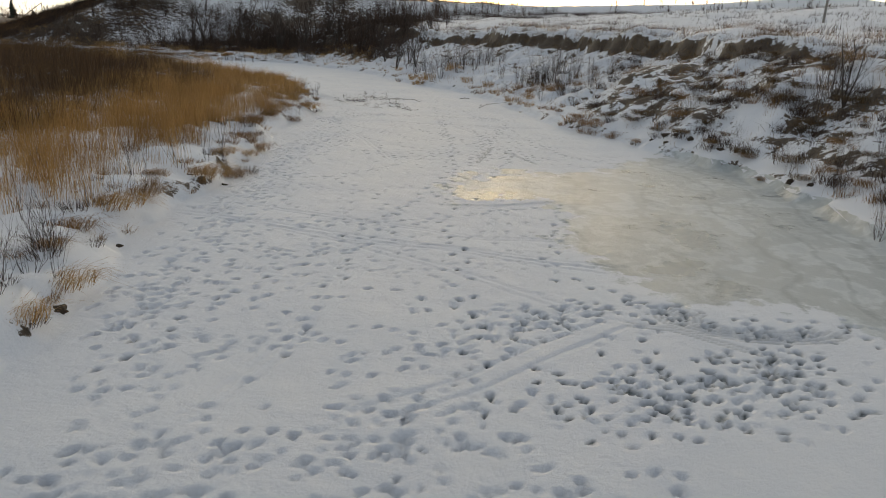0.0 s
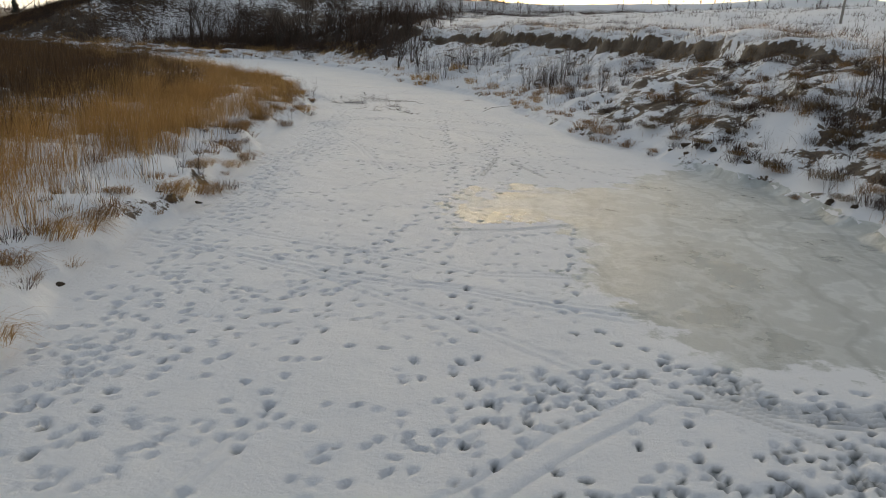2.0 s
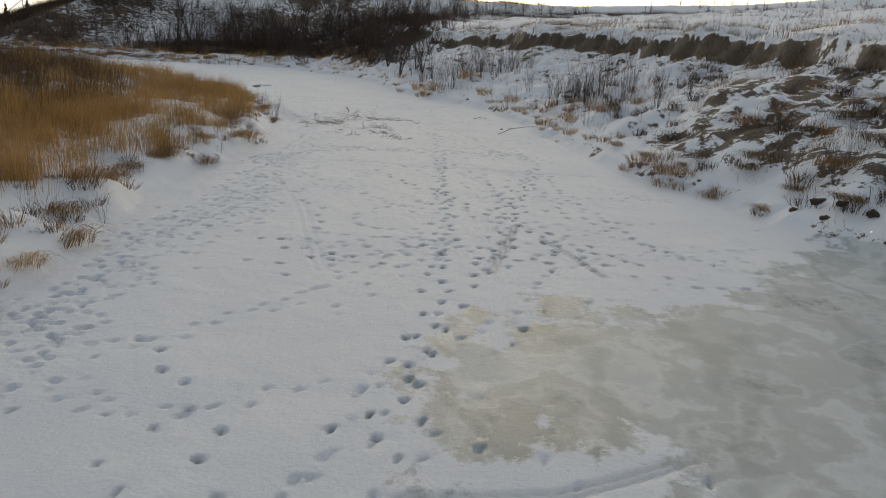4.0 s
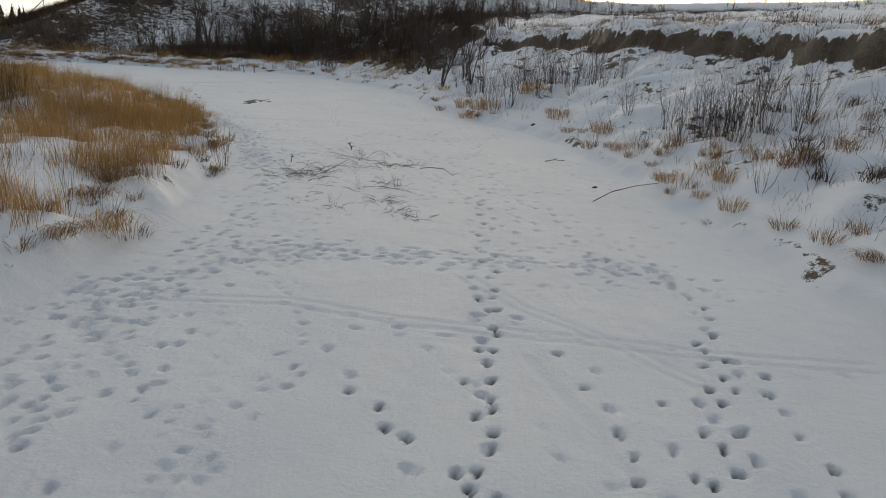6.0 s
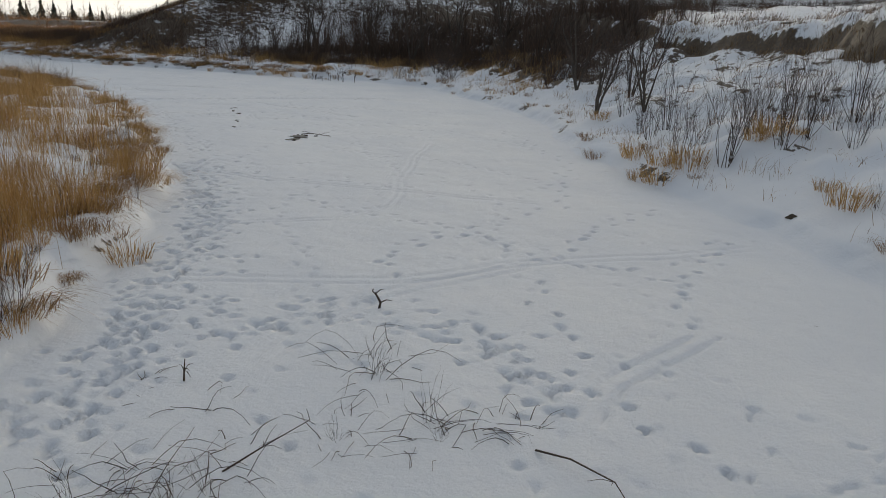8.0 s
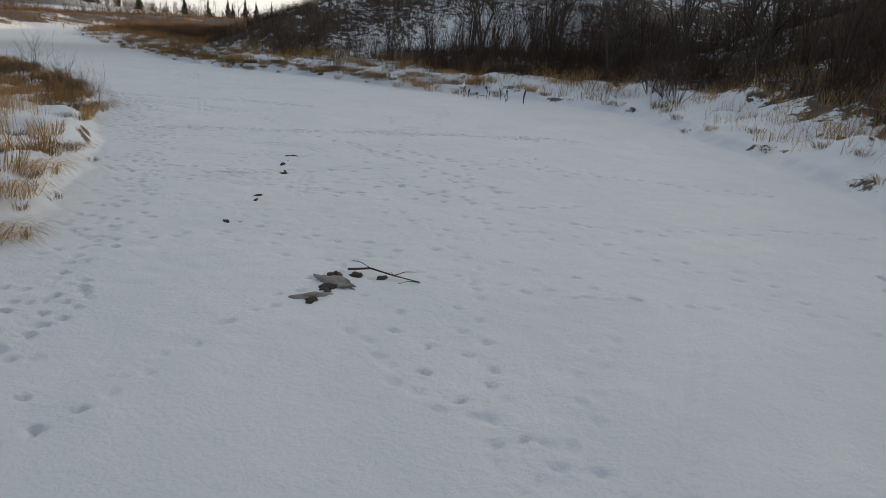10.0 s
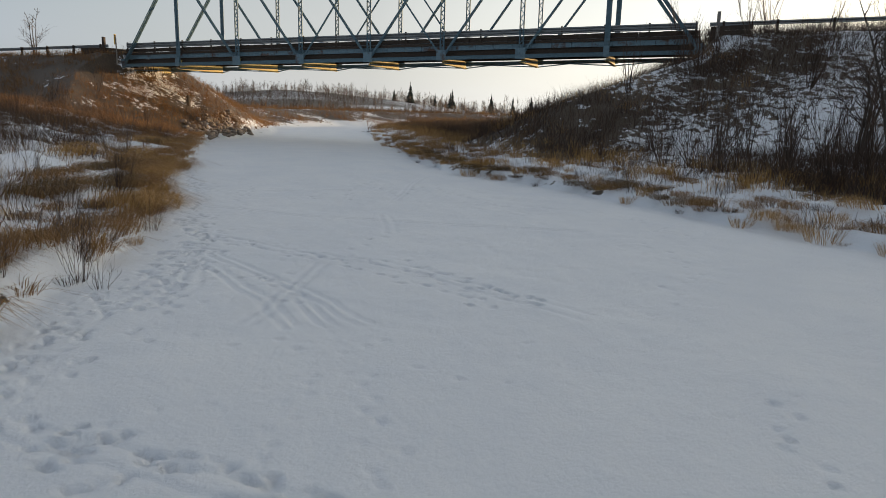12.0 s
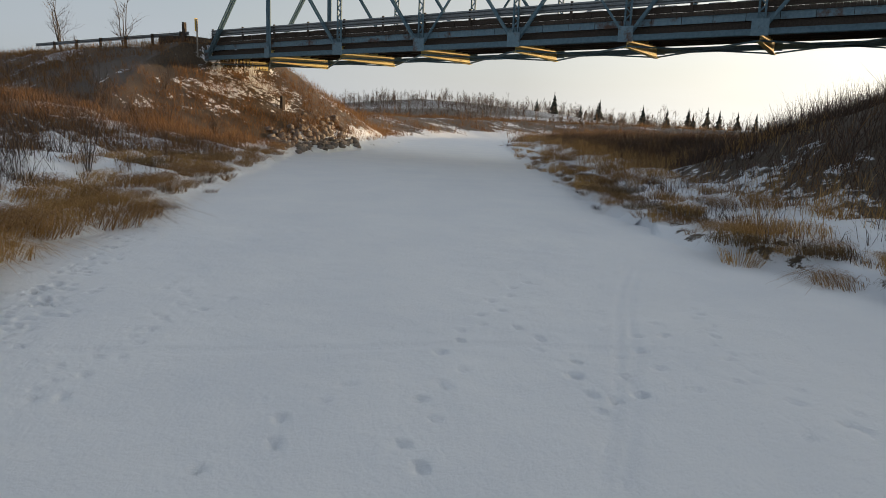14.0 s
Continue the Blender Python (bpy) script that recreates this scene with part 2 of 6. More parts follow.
def tubes(P, R, sides=3):
    """Tapered tubes: P (M,N,3) centre lines, R (M,N) radii."""
    M, N, _ = P.shape
    a = P[:, -1] - P[:, 0]
    a /= np.linalg.norm(a, axis=1, keepdims=True) + 1e-9
    ref = np.where(np.abs(a[:, 2:3]) > 0.9, np.array([[1.0, 0, 0]]), np.array([[0, 0, 1.0]]))
    s = np.cross(a, ref)
    s /= np.linalg.norm(s, axis=1, keepdims=True) + 1e-9
    u = np.cross(s, a)
    ang = np.arange(sides) * 2 * np.pi / sides
    ring = s[:, None, None] * np.cos(ang)[None, None, :, None] + u[:, None, None] * np.sin(ang)[None, None, :, None]
    V = P[:, :, None] + ring * R[:, :, None, None]
    idx = np.arange(M * N * sides).reshape(M, N, sides)
    nxt = np.roll(idx, -1, axis=2)
    F = np.stack([idx[:, :-1], nxt[:, :-1], nxt[:, 1:], idx[:, 1:]], axis=-1)
    return V.reshape(-1, 3), F.reshape(-1, 4)


def blades(base, height, lean, width, rng, bend=0.5, far=False, fine=False):
    """Grass blades as bent ribbons: base (M,3), height (M), lean (M,2) tip offset."""
    M = len(base)
    t = np.array([0.0, 1.0] if far else [0.0, 0.35, 0.7, 1.0] if fine else [0.0, 0.55, 1.0])
    n = len(t)
    P = np.zeros((M, n, 3))
    P[:, :, :2] = base[:, None, :2] + lean[:, None] * (t ** 1.8)[None, :, None]
    P[:, :, 2] = base[:, 2:3] + height[:, None] * (t - bend * 0.42 * t ** 3)[None]
    az = rng.uniform(0, 2 * np.pi, M)
    s = np.stack([np.cos(az), np.sin(az), np.zeros(M)], axis=1)
    w = np.array([1.0, 0.12] if far else [1.0, 0.9, 0.6, 0.12] if fine else [1.0, 0.8, 0.12])
    off = s[:, None] * (width[:, None] * w[None])[:, :, None] / 2
    V = np.stack([P - off, P + off], axis=2)
    if far:
        V = np.stack([V[:, 0, 0], V[:, 0, 1], P[:, 1]], axis=1)
        return V.reshape(-1, 3), np.arange(M * 3).reshape(M, 3)
    idx = np.arange(M * n * 2).reshape(M, n, 2)
    F = np.stack([idx[:, :-1, 0], idx[:, :-1, 1], idx[:, 1:, 1], idx[:, 1:, 0]], axis=-1)
    return V.reshape(-1, 3), F.reshape(-1, 4)


def smooth(a, b, x):
    t = np.clip((x - a) / (b - a), 0, 1)
    return t * t * (3 - 2 * t)


def vnoise(x, y, size, seed=0):
    """Smooth value noise, -1 to 1, with features of that size in metres."""
    x, y = np.asarray(x, float) / size + 1000.0, np.asarray(y, float) / size + 1000.0
    i, j = np.floor(x).astype(np.int64), np.floor(y).astype(np.int64)
    u, v = x - i, y - j
    u, v = u * u * (3 - 2 * u), v * v * (3 - 2 * v)

    def h(a, b):
        k = (a * 374761393 + b * 668265263 + seed * 974634777) & 0xFFFFFFFF
        k = ((k ^ (k >> 13)) * 1274126177) & 0xFFFFFFFF
        return ((k ^ (k >> 16)) & 0xFFFF) / 32767.5 - 1

    return (h(i, j) * (1 - u) + h(i + 1, j) * u) * (1 - v) + (h(i, j + 1) * (1 - u) + h(i + 1, j + 1) * u) * v


# ---- the lie of the land ----
LEFT = np.array([(-5.5, -30), (-6.5, 0), (-7.6, 11.9), (-9.0, 15.9), (-10.0, 20.5), (-9.5, 23.0), (-10.1, 27.3), (-12.0, 34.0), (-12.3, 38.6), (-12.6, 43.0),
                 (-14.3, 47.5), (-14.7, 50.2), (-18.4, 56.3), (-21.8, 60.4), (-27.7, 65.6), (-34.9, 70.7), (-41.6, 73.7), (-46.5, 76.1), (-52.4, 77.4), (-56.5, 78.0),
                 (-65.3, 78.6), (-73.5, 80.4), (-86.0, 82.6), (-104.0, 85.8), (-111.5, 91.0), (-121.0, 96.0), (-142.6, 101.5), (-160, 109), (-178, 124), (-190, 150), (-195, 190)])
RIGHT = np.array([(11.0, -30), (10.0, 10), (9.5, 21.0), (8.9, 26.7), (8.0, 31.0), (6.1, 34.5), (4.4, 38.6), (2.4, 41.0), (0.6, 45.0), (-1.0, 49.5), (-2.7, 55.0),
                  (-5.6, 62.0), (-9.8, 67.2), (-14.0, 72.6), (-18.0, 81.0), (-24.0, 87.5), (-31.0, 94.0), (-37.0, 95.6), (-41.5, 94.2), (-49.0, 94.6), (-57.0, 95.0),
                  (-65.8, 94.2), (-72.8, 95.2), (-86.0, 99.0), (-105.0, 104.6), (-129.5, 111.5), (-148.0, 118.0), (-160, 126), (-169, 142), (-173, 190)])
END_A, END_B = np.array((-115.9, 78.9)), np.array((-73.9, 120.0))
SPAN = float(np.linalg.norm(END_B - END_A))
ALONG = (END_B - END_A) / SPAN
ACROSS = np.array((-ALONG[1], ALONG[0]))
WIDE = 7.5
CHORD = 8.05
DECK = CHORD + 1.35
GRADE = 0.0204


def line_distance(x, y, line):
    best = np.full(np.shape(x), 1e9)
    for (ax, ay), (bx, by) in zip(line[:-1], line[1:]):
        ux, uy = bx - ax, by - ay
        t = np.clip(((x - ax) * ux + (y - ay) * uy) / (ux * ux + uy * uy), 0, 1)
        best = np.minimum(best, (x - ax - t * ux) ** 2 + (y - ay - t * uy) ** 2)
    return np.sqrt(best)


def within(x, y, ring):
    odd = np.zeros(np.shape(x), bool)
    for (ax, ay), (bx, by) in zip(ring, np.roll(ring, -1, axis=0)):
        if ay != by:
            odd ^= ((ay > y) != (by > y)) & (x < (bx - ax) * (y - ay) / (by - ay) + ax)
    return odd


RIVER = np.concatenate([LEFT, RIGHT[::-1]])


def shore(x, y):
    """Distance inland from the nearer bank's foot (negative on the ice), and whether that bank is the left one."""
    dl, dr = line_distance(x, y, LEFT), line_distance(x, y, RIGHT)
    d = np.minimum(dl, dr)
    d = np.where(within(x, y, RIVER), -d, d)
    return d + 0.28 * vnoise(x, y, 1.7, 3) + 0.15 * vnoise(x, y, 0.6, 4), dl < dr


def road_place(x, y):
    px, py = x - END_A[0], y - END_A[1]
    return px * ALONG[0] + py * ALONG[1], px * ACROSS[0] + py * ACROSS[1] - WIDE / 2


def land(x, y, d=None, left=None):
    """Height of the ground and how far its soil is laid bare."""
    x, y = np.asarray(x, float), np.asarray(y, float)
    if d is None:
        d, left = shore(x, y)
    rough = 0.10 * vnoise(x, y, 2.3, 7) + 0.05 * vnoise(x, y, 0.8, 8)
    down = smooth(-52, -75, x)
    near = 0.55 * smooth(-0.05, 0.85, d) + 0.38 * smooth(0.8, 4.5, d) + 0.75 * smooth(4, 16, d)
    zl = near + 1.5 * down * smooth(1, 14, d) + rough * smooth(0.1, 1.2, d) * 2.0 + smooth(0.2, 1.0, d) * (0.17 * vnoise(x, y, 1.1, 9) + 0.09 * vnoise(x, y, 0.62, 10))
    steep = 0.30 + 0.14 * smooth(55, 38, y)
    brow = 12.4 + 1.2 * vnoise(x, y, 6.0, 11) + 0.22 * vnoise(x, y, 2.1, 12)
    slope = 0.3 * smooth(-0.05, 0.6, d) + steep * np.maximum(d - 0.3, 0)
    slope = np.minimum(slope, 4.1 + 0.02 * d) + smooth(0.5, 3, d) * (0.30 * vnoise(x, y, 1.2, 13) + 0.34 * vnoise(x, y, 3.7, 14) + 0.16 * vnoise(x, y, 0.6, 15))
    cliff = smooth(brow - 0.45, brow + 0.45, d)
    zr_high = slope + cliff * (0.85 + 0.4 * vnoise(x, y, 7.0, 41)) + np.clip(d - 13, 0, 70) * 0.035
    zr_low = 0.38 * smooth(-0.05, 0.8, d) + 0.55 * smooth(0.8, 4, d) + 0.6 * smooth(4, 12, d) + rough * smooth(0.1, 2, d) * 1.3 + smooth(0.2, 1.0, d) * (0.15 * vnoise(x, y, 1.2, 9) + 0.09 * vnoise(x, y, 0.65, 10))
    high = smooth(-40, -22, x)
    zr = zr_low * (1 - high) + zr_high * high
    z = np.where(left, zl, zr)
    a, r = road_place(x, y)
    top = DECK - 0.12 + GRADE * (np.clip(a, -80, SPAN + 260) - SPAN / 2)
    bank = top - np.maximum(np.abs(r) - 5.6, 0) / 2.15
    bank = np.minimum(bank, top - 2.1 - np.where((a > 0) & (a < SPAN), np.minimum(a, SPAN - a) / np.where(a < SPAN / 2, 1.75, 2.6), -99))
    bank = bank + 0.12 * vnoise(x, y, 2.0, 17)
    z = np.where(d > 0, np.maximum(z, np.minimum(bank, 0.25 + np.where(left, 0.25, 0.12) * d + 0.5 * np.maximum(d - np.where(left, 1.5, 4.0), 0))), z)
    z = z + 0.045 * np.clip(x - 2, 0, 150) * smooth(75, 130, y)
    z = np.where(d > 0, z, 0.5 * smooth(-0.05, 0.9, d))
    far = smooth(150, 320, np.hypot(x + 40, y - 70))
    hill = 13 * np.exp(-(((x + 480) * 0.97 - (y - 190) * 0.25) / 90) ** 2 - (((x + 480) * 0.25 + (y - 190) * 0.97) / 95) ** 2)
    hill = hill + 12 * np.exp(-((x - 120) / 110) ** 2 - ((y - 330) / 70) ** 2)
    z = z * (1 - 0.4 * far) + hill + far * 0.8 * vnoise(x, y, 60, 21)
    edge = brow + 0.5 * vnoise(x, y, 1.5, 43) + 0.35 * vnoise(x, y, 4.0, 44)
    soil = np.where(left, 0.0, high * smooth(edge - 0.75, edge - 0.45, d) * (1 - smooth(brow + 0.1, brow + 0.5, d)) * np.clip(0.85 + 0.55 * vnoise(x, y, 5.0, 26) + 0.4 * vnoise(x, y, 1.6, 42), 0, 1.3))
    soil = soil + np.where(left, 0.0, high) * smooth(0.8, 2.5, d) * (1 - smooth(brow - 0.5, brow, d)) * (0.72 + 0.28 * smooth(60, 44, y)) * np.clip(0.31 + 0.13 * smooth(6, 11, d) + 0.22 * smooth(50, 38, y) + 0.24 * vnoise(x, y, 3.1, 23) + 0.26 * vnoise(x, y, 1.1, 24), 0, 1)
    soil = np.maximum(soil, 0.5 * smooth(0.05, 0.35, d) * (1 - smooth(0.5, 0.9, d)) * np.clip(vnoise(x, y, 1.3, 25) * 1.6 - 0.1, 0, 1))
    cover = np.where(left, np.maximum(0.66 * smooth(6, 12, d), 0.52 * smooth(4, 9, d) * down),
                     np.maximum((1 - high) * smooth(2, 6, d) * (0.32 + 0.45 * smooth(-60, -70, x) + 0.30 * smooth(-53, -46, x)), 0.84 * high * smooth(2, 5, d) * smooth(-13, -20, x) * (1 - smooth(30, 70, d))))
    cover = np.maximum(cover, np.clip(1 - np.abs(np.abs(r) - 15) / 16, 0, 1) * np.where(left, smooth(2, 7, d), smooth(3, 7, d)) * np.where(left, 0.72 + 0.15 * smooth(-90, -100, x), 0.47 + 0.3 * smooth(-58, -68, x) + 0.3 * smooth(-53, -46, x) * smooth(20, -10, x))) * (1 - smooth(45, 90, d))
    cover = np.maximum(cover, np.where(left, 0.8 * smooth(-90, -100, x) * smooth(1.5, 4, d), 0.66 * smooth(-59, -68, x) * smooth(4, 8, d)) * (1 - smooth(45, 90, d)))
    cover = np.maximum(cover, 0.80 * smooth(250, 290, np.hypot(x, y)) * smooth(-190, -230, x))
    soil = np.maximum(soil, np.clip(cover * (1 + 0.5 * vnoise(x, y, 5.0, 27) + 0.35 * vnoise(x, y, 1.4, 28)), 0, 0.9))
    return z, soil


def ground_at(x, y):
    return land(x, y)[0]


def grid(x0, x1, y0, y1, step):
    xs, ys = np.arange(x0, x1 + step / 2, step), np.arange(y0, y1 + step / 2, step)
    return np.meshgrid(xs, ys)


def grid_mesh(X, Y, Z, keep, extra):
    """Quads of a grid where keep (per quad) is true; extra: per-vertex attributes."""
    idx = np.arange(X.size).reshape(X.shape)
    F = np.stack([idx[:-1, :-1], idx[:-1, 1:], idx[1:, 1:], idx[1:, :-1]], axis=-1)[keep]
    used = np.unique(F)
    back = np.zeros(X.size, np.int64)
    back[used] = np.arange(len(used))
    V = np.stack([X.ravel()[used], Y.ravel()[used], Z.ravel()[used]], axis=1)
    return V, back[F], {k: v.ravel()[used] for k, v in extra.items()}


def put_attributes(me, values):
    for k, v in values.items():
        me.attributes.new(k, "FLOAT", "POINT").data.foreach_set("value", v.astype(np.float32))


# ---- frozen river: snow on ice, trodden and tracked ----
cx, cy = grid(-80, 14, 4.5, 103, 0.35)
cd, cl = shore(cx, cy)
# bare ice below the right bank, with a lobe of flooded ice
ICE = np.array([(6.3, 34.6), (4.0, 31.5), (2.4, 29.0), (0.6, 28.6), (-1.1, 28.4), (-2.8, 26.2), (-2.2, 23.0), (0.5, 23.4), (1.3, 22.0), (0.9, 18.9), (2.1, 17.8), (2.6, 16.2), (3.6, 15.7),
                (5.6, 16.0), (6.6, 14.8), (7.6, 13.2), (11, 12.5), (11, 35)])


def from_coarse(C, x, y):
    gx, gy = (x + 80) / 0.35, (y - 4.5) / 0.35
    i, j = np.clip(gx.astype(int), 0, C.shape[1] - 2), np.clip(gy.astype(int), 0, C.shape[0] - 2)
    u, v = gx - i, gy - j
    return (C[j, i] * (1 - u) + C[j, i + 1] * u) * (1 - v) + (C[j + 1, i] * (1 - u) + C[j + 1, i + 1] * u) * v


def lay_snow(x0, x1, step):
    """A stretch of the river's untrodden snow as height, slush, ice and soil grids."""
    global STEP, FX, FY, FD, FINE, FZ, FS, FI, FB
    STEP = step
    FX, FY = grid(x0, x1, 6.5, 100, step)
    FD = from_coarse(cd, FX, FY)
    left = from_coarse(cl.astype(float), FX, FY) > 0.5
    FINE = FD < 0.75
    FZ, FS, FI, FB = np.full(FX.shape, -0.2), np.zeros(FX.shape), np.zeros(FX.shape), np.zeros(FX.shape)
    x, y, d = FX[FINE], FY[FINE], FD[FINE]
    z, FB[FINE] = land(x, y, d, left[FINE])
    z = z + 0.016 * vnoise(x, y, 1.3, 31) + 0.008 * vnoise(x, y, 0.45, 32) + 0.004 * vnoise(x, y, 0.2, 33)
    ice_d = line_distance(x, y, np.concatenate([ICE, ICE[:1]])) * np.where(within(x, y, ICE), 1, -1)
    ice = np.clip(0.5 + ice_d * 0.32, 0, 1) * (1 - smooth(0.3, 0.6, d))
    FI[FINE] = ice - 0.2 * np.exp(-(((x + 0.1) / 2.1) ** 2 + ((y - 25.6) / 2.6) ** 2) ** 3)
    FZ[FINE] = z - 0.03 * smooth(0.3, 0.9, FI[FINE])


def stamp(x, y, az, long, wide, deep, wet=0.0, rim=0.12, edge=3.2):
    i, j = int((x - FX[0, 0]) / STEP), int((y - FY[0, 0]) / STEP)
    k = int(long / STEP) + 3
    if i < k or j < k or i >= FX.shape[1] - k - 1 or j >= FX.shape[0] - k - 1 or FD[j, i] > -0.15:
        return
    w = (slice(j - k, j + k + 1), slice(i - k, i + k + 1))
    gx, gy = FX[w] - x, FY[w] - y
    u, v = gx * math.cos(az) + gy * math.sin(az), -gx * math.sin(az) + gy * math.cos(az)
    q = (u / long) ** 2 + (v / wide) ** 2
    hole = np.exp(-q ** edge)
    thin = 1 - 0.8 * smooth(0.5, 0.7, FI[w])
    deep = deep * 1.5
    FZ[w] += (-deep * hole + deep * rim * np.exp(-((np.sqrt(q) - 1.35) / 0.22) ** 2)) * thin
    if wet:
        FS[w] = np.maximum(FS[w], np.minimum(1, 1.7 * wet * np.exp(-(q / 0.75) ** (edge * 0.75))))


def resample(points, gap):
    p = np.array(points, float)
    seg = np.hypot(*np.diff(p, axis=0).T)
    s = np.concatenate([[0], np.cumsum(seg)])
    at = np.arange(0, s[-1], gap)
    x, y = np.interp(at, s, p[:, 0]), np.interp(at, s, p[:, 1])
    return x, y, np.arctan2(np.gradient(y), np.gradient(x)) if len(x) > 1 else np.zeros(1)


def trail(points, wet=0.0, step=0.62, deep=0.055, spread=0.11, scale=1.0):
    """One walker's prints along a line."""
    for k, (x, y, az) in enumerate(zip(*resample(points, step))):
        side = spread * (1 if k % 2 else -1) + rng.normal(0, 0.05)
        x, y = x - side * math.sin(az) + rng.normal(0, 0.06), y + side * math.cos(az) + rng.normal(0, 0.06)
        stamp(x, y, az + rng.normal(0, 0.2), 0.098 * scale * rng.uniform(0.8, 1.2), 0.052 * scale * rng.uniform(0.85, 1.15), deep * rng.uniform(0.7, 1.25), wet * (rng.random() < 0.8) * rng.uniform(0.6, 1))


def runner(points, apart=0.26, deep=0.034, wet=0.0):
    """A pair of narrow grooves: ski or sled runners."""
    x, y, az = resample(points, 0.07)
    wob = 0.10 * vnoise(x, y, 1.8, 41)
    for s in (-apart / 2, apart / 2):
        for a, b, c, w in zip(x, y, az, wob):
            stamp(a - (s + w) * math.sin(c), b + (s + w) * math.cos(c), c, 0.10, 0.042, deep * 0.23, wet * 0.3, 0.1, 1.5)


def trodden(points, count, spread, wet=0.0, deep=0.05):
    x, y, az = resample(points, 0.2)
    for k in rng.integers(0, len(x), count):
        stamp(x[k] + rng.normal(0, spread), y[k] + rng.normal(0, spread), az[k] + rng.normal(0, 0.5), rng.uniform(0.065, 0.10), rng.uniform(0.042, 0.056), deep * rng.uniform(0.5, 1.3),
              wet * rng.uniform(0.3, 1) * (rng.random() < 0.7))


def tread():
    """Everything that walked, skied or was pulled over the river."""
    global rng
    rng = np.random.default_rng(5)
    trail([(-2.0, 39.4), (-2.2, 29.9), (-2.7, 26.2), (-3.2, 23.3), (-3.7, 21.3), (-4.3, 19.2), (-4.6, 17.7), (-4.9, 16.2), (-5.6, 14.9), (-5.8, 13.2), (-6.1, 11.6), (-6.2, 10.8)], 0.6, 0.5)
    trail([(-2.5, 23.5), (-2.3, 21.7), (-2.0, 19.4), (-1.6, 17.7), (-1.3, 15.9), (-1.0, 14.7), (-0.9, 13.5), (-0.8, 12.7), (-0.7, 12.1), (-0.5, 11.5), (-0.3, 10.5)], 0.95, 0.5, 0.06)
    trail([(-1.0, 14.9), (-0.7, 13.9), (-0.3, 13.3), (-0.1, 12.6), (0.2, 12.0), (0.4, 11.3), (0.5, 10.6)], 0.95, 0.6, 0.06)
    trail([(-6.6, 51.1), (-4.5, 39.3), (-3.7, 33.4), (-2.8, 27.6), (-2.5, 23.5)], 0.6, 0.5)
    trail([(-3.4, 19.7), (-3.8, 17.6), (-3.9, 16.5), (-3.9, 15.4), (-3.9, 14.4), (-3.8, 13.5), (-3.8, 11.9)], 0.55, 0.6)
    runner([(-3.8, 13.5), (-3.8, 11.9), (-4.0, 11.1), (-4.2, 10.2), (-4.3, 9.8)], 0.26)
    runner([(-9.6, 19.6), (-7.1, 19.2), (-4.4, 18.6), (-1.4, 17.9), (1.9, 17.2)], 0.26)
    runner([(-8.6, 19.6), (-4.3, 18.1), (-1.7, 18.1), (0.3, 17.8), (2.1, 17.5)], 0.2, 0.03)
    runner([(-8.2, 20.9), (-3.3, 19.8), (-1.0, 19.1), (1.7, 19.6)], 0.2, 0.03)
    runner([(-5.0, 18.7), (-3.9, 17.9), (-1.6, 16.5), (0.2, 15.4), (1.7, 14.4)], 0.24, 0.03)
    runner([(-2.0, 10.4), (-1.3, 11.0), (-0.6, 11.7), (0.6, 13.2), (1.7, 14.4)], 0.42, 0.045)
    trodden([(-2.8, 11.3), (-2.0, 12.2), (-1.1, 12.8), (-0.3, 13.7), (0.7, 14.6)], 70, 0.3)
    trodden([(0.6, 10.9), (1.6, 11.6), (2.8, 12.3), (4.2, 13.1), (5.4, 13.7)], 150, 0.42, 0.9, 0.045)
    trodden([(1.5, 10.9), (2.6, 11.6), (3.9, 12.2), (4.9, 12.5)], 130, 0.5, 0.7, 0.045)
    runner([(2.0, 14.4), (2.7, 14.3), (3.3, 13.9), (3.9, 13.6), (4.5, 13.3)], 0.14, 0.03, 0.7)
    trail([(-1.1, 33.6), (0.5, 30.9), (2.6, 29.9), (4.7, 31.2)], 0.45)
    trail([(-1.0, 35.7), (1.0, 33.7), (3.2, 31.2)], 0.45)
    trail([(1.1, 23.9), (1.0, 22.0), (0.8, 20.0), (0.7, 17.9), (0.8, 16.5)], 0.6, 0.5)
    trail([(-1.1, 27.2), (-1.6, 25.3), (-1.5, 23.2)], 0.6)
    runner([(-2.3, 22.4), (-0.6, 22.8), (1.2, 24.0)], 0.12, 0.04, 0.6)
    trail([(0.7, 16.6), (1.6, 16.3), (2.2, 15.4), (3.0, 15.0), (3.6, 14.6), (4.4, 14.1)], 0.7, 0.45)
    trail([(0.1, 14.9), (0.6, 14.1), (1.3, 13.8), (1.7, 12.5), (1.9, 11.8)], 0.85)
    trail([(2.4, 14.5), (2.3, 13.4), (2.2, 12.5)], 0.8, 0.4)
    trodden([(-0.3, 13.9), (0.7, 14.4), (1.9, 15.3), (2.7, 15.2)], 70, 0.35, 0.5)
    trodden([(-6.8, 11.5), (-7.0, 12.9), (-7.3, 14.8), (-7.6, 16.6), (-8.1, 20.0), (-8.5, 24.8), (-10.2, 32.3)], 480, 0.55)
    trail([(-7.0, 25.3), (-5.0, 23.5), (-3.9, 21.2), (-2.7, 19.5)], 0.4)
    trail([(-1.2, 13.8), (-2.4, 15.1), (-3.2, 14.9), (-3.7, 14.1)], 0.2)
    trail([(-7.3, 17.0), (-7.0, 18.3), (-5.2, 16.5)], 0.0)
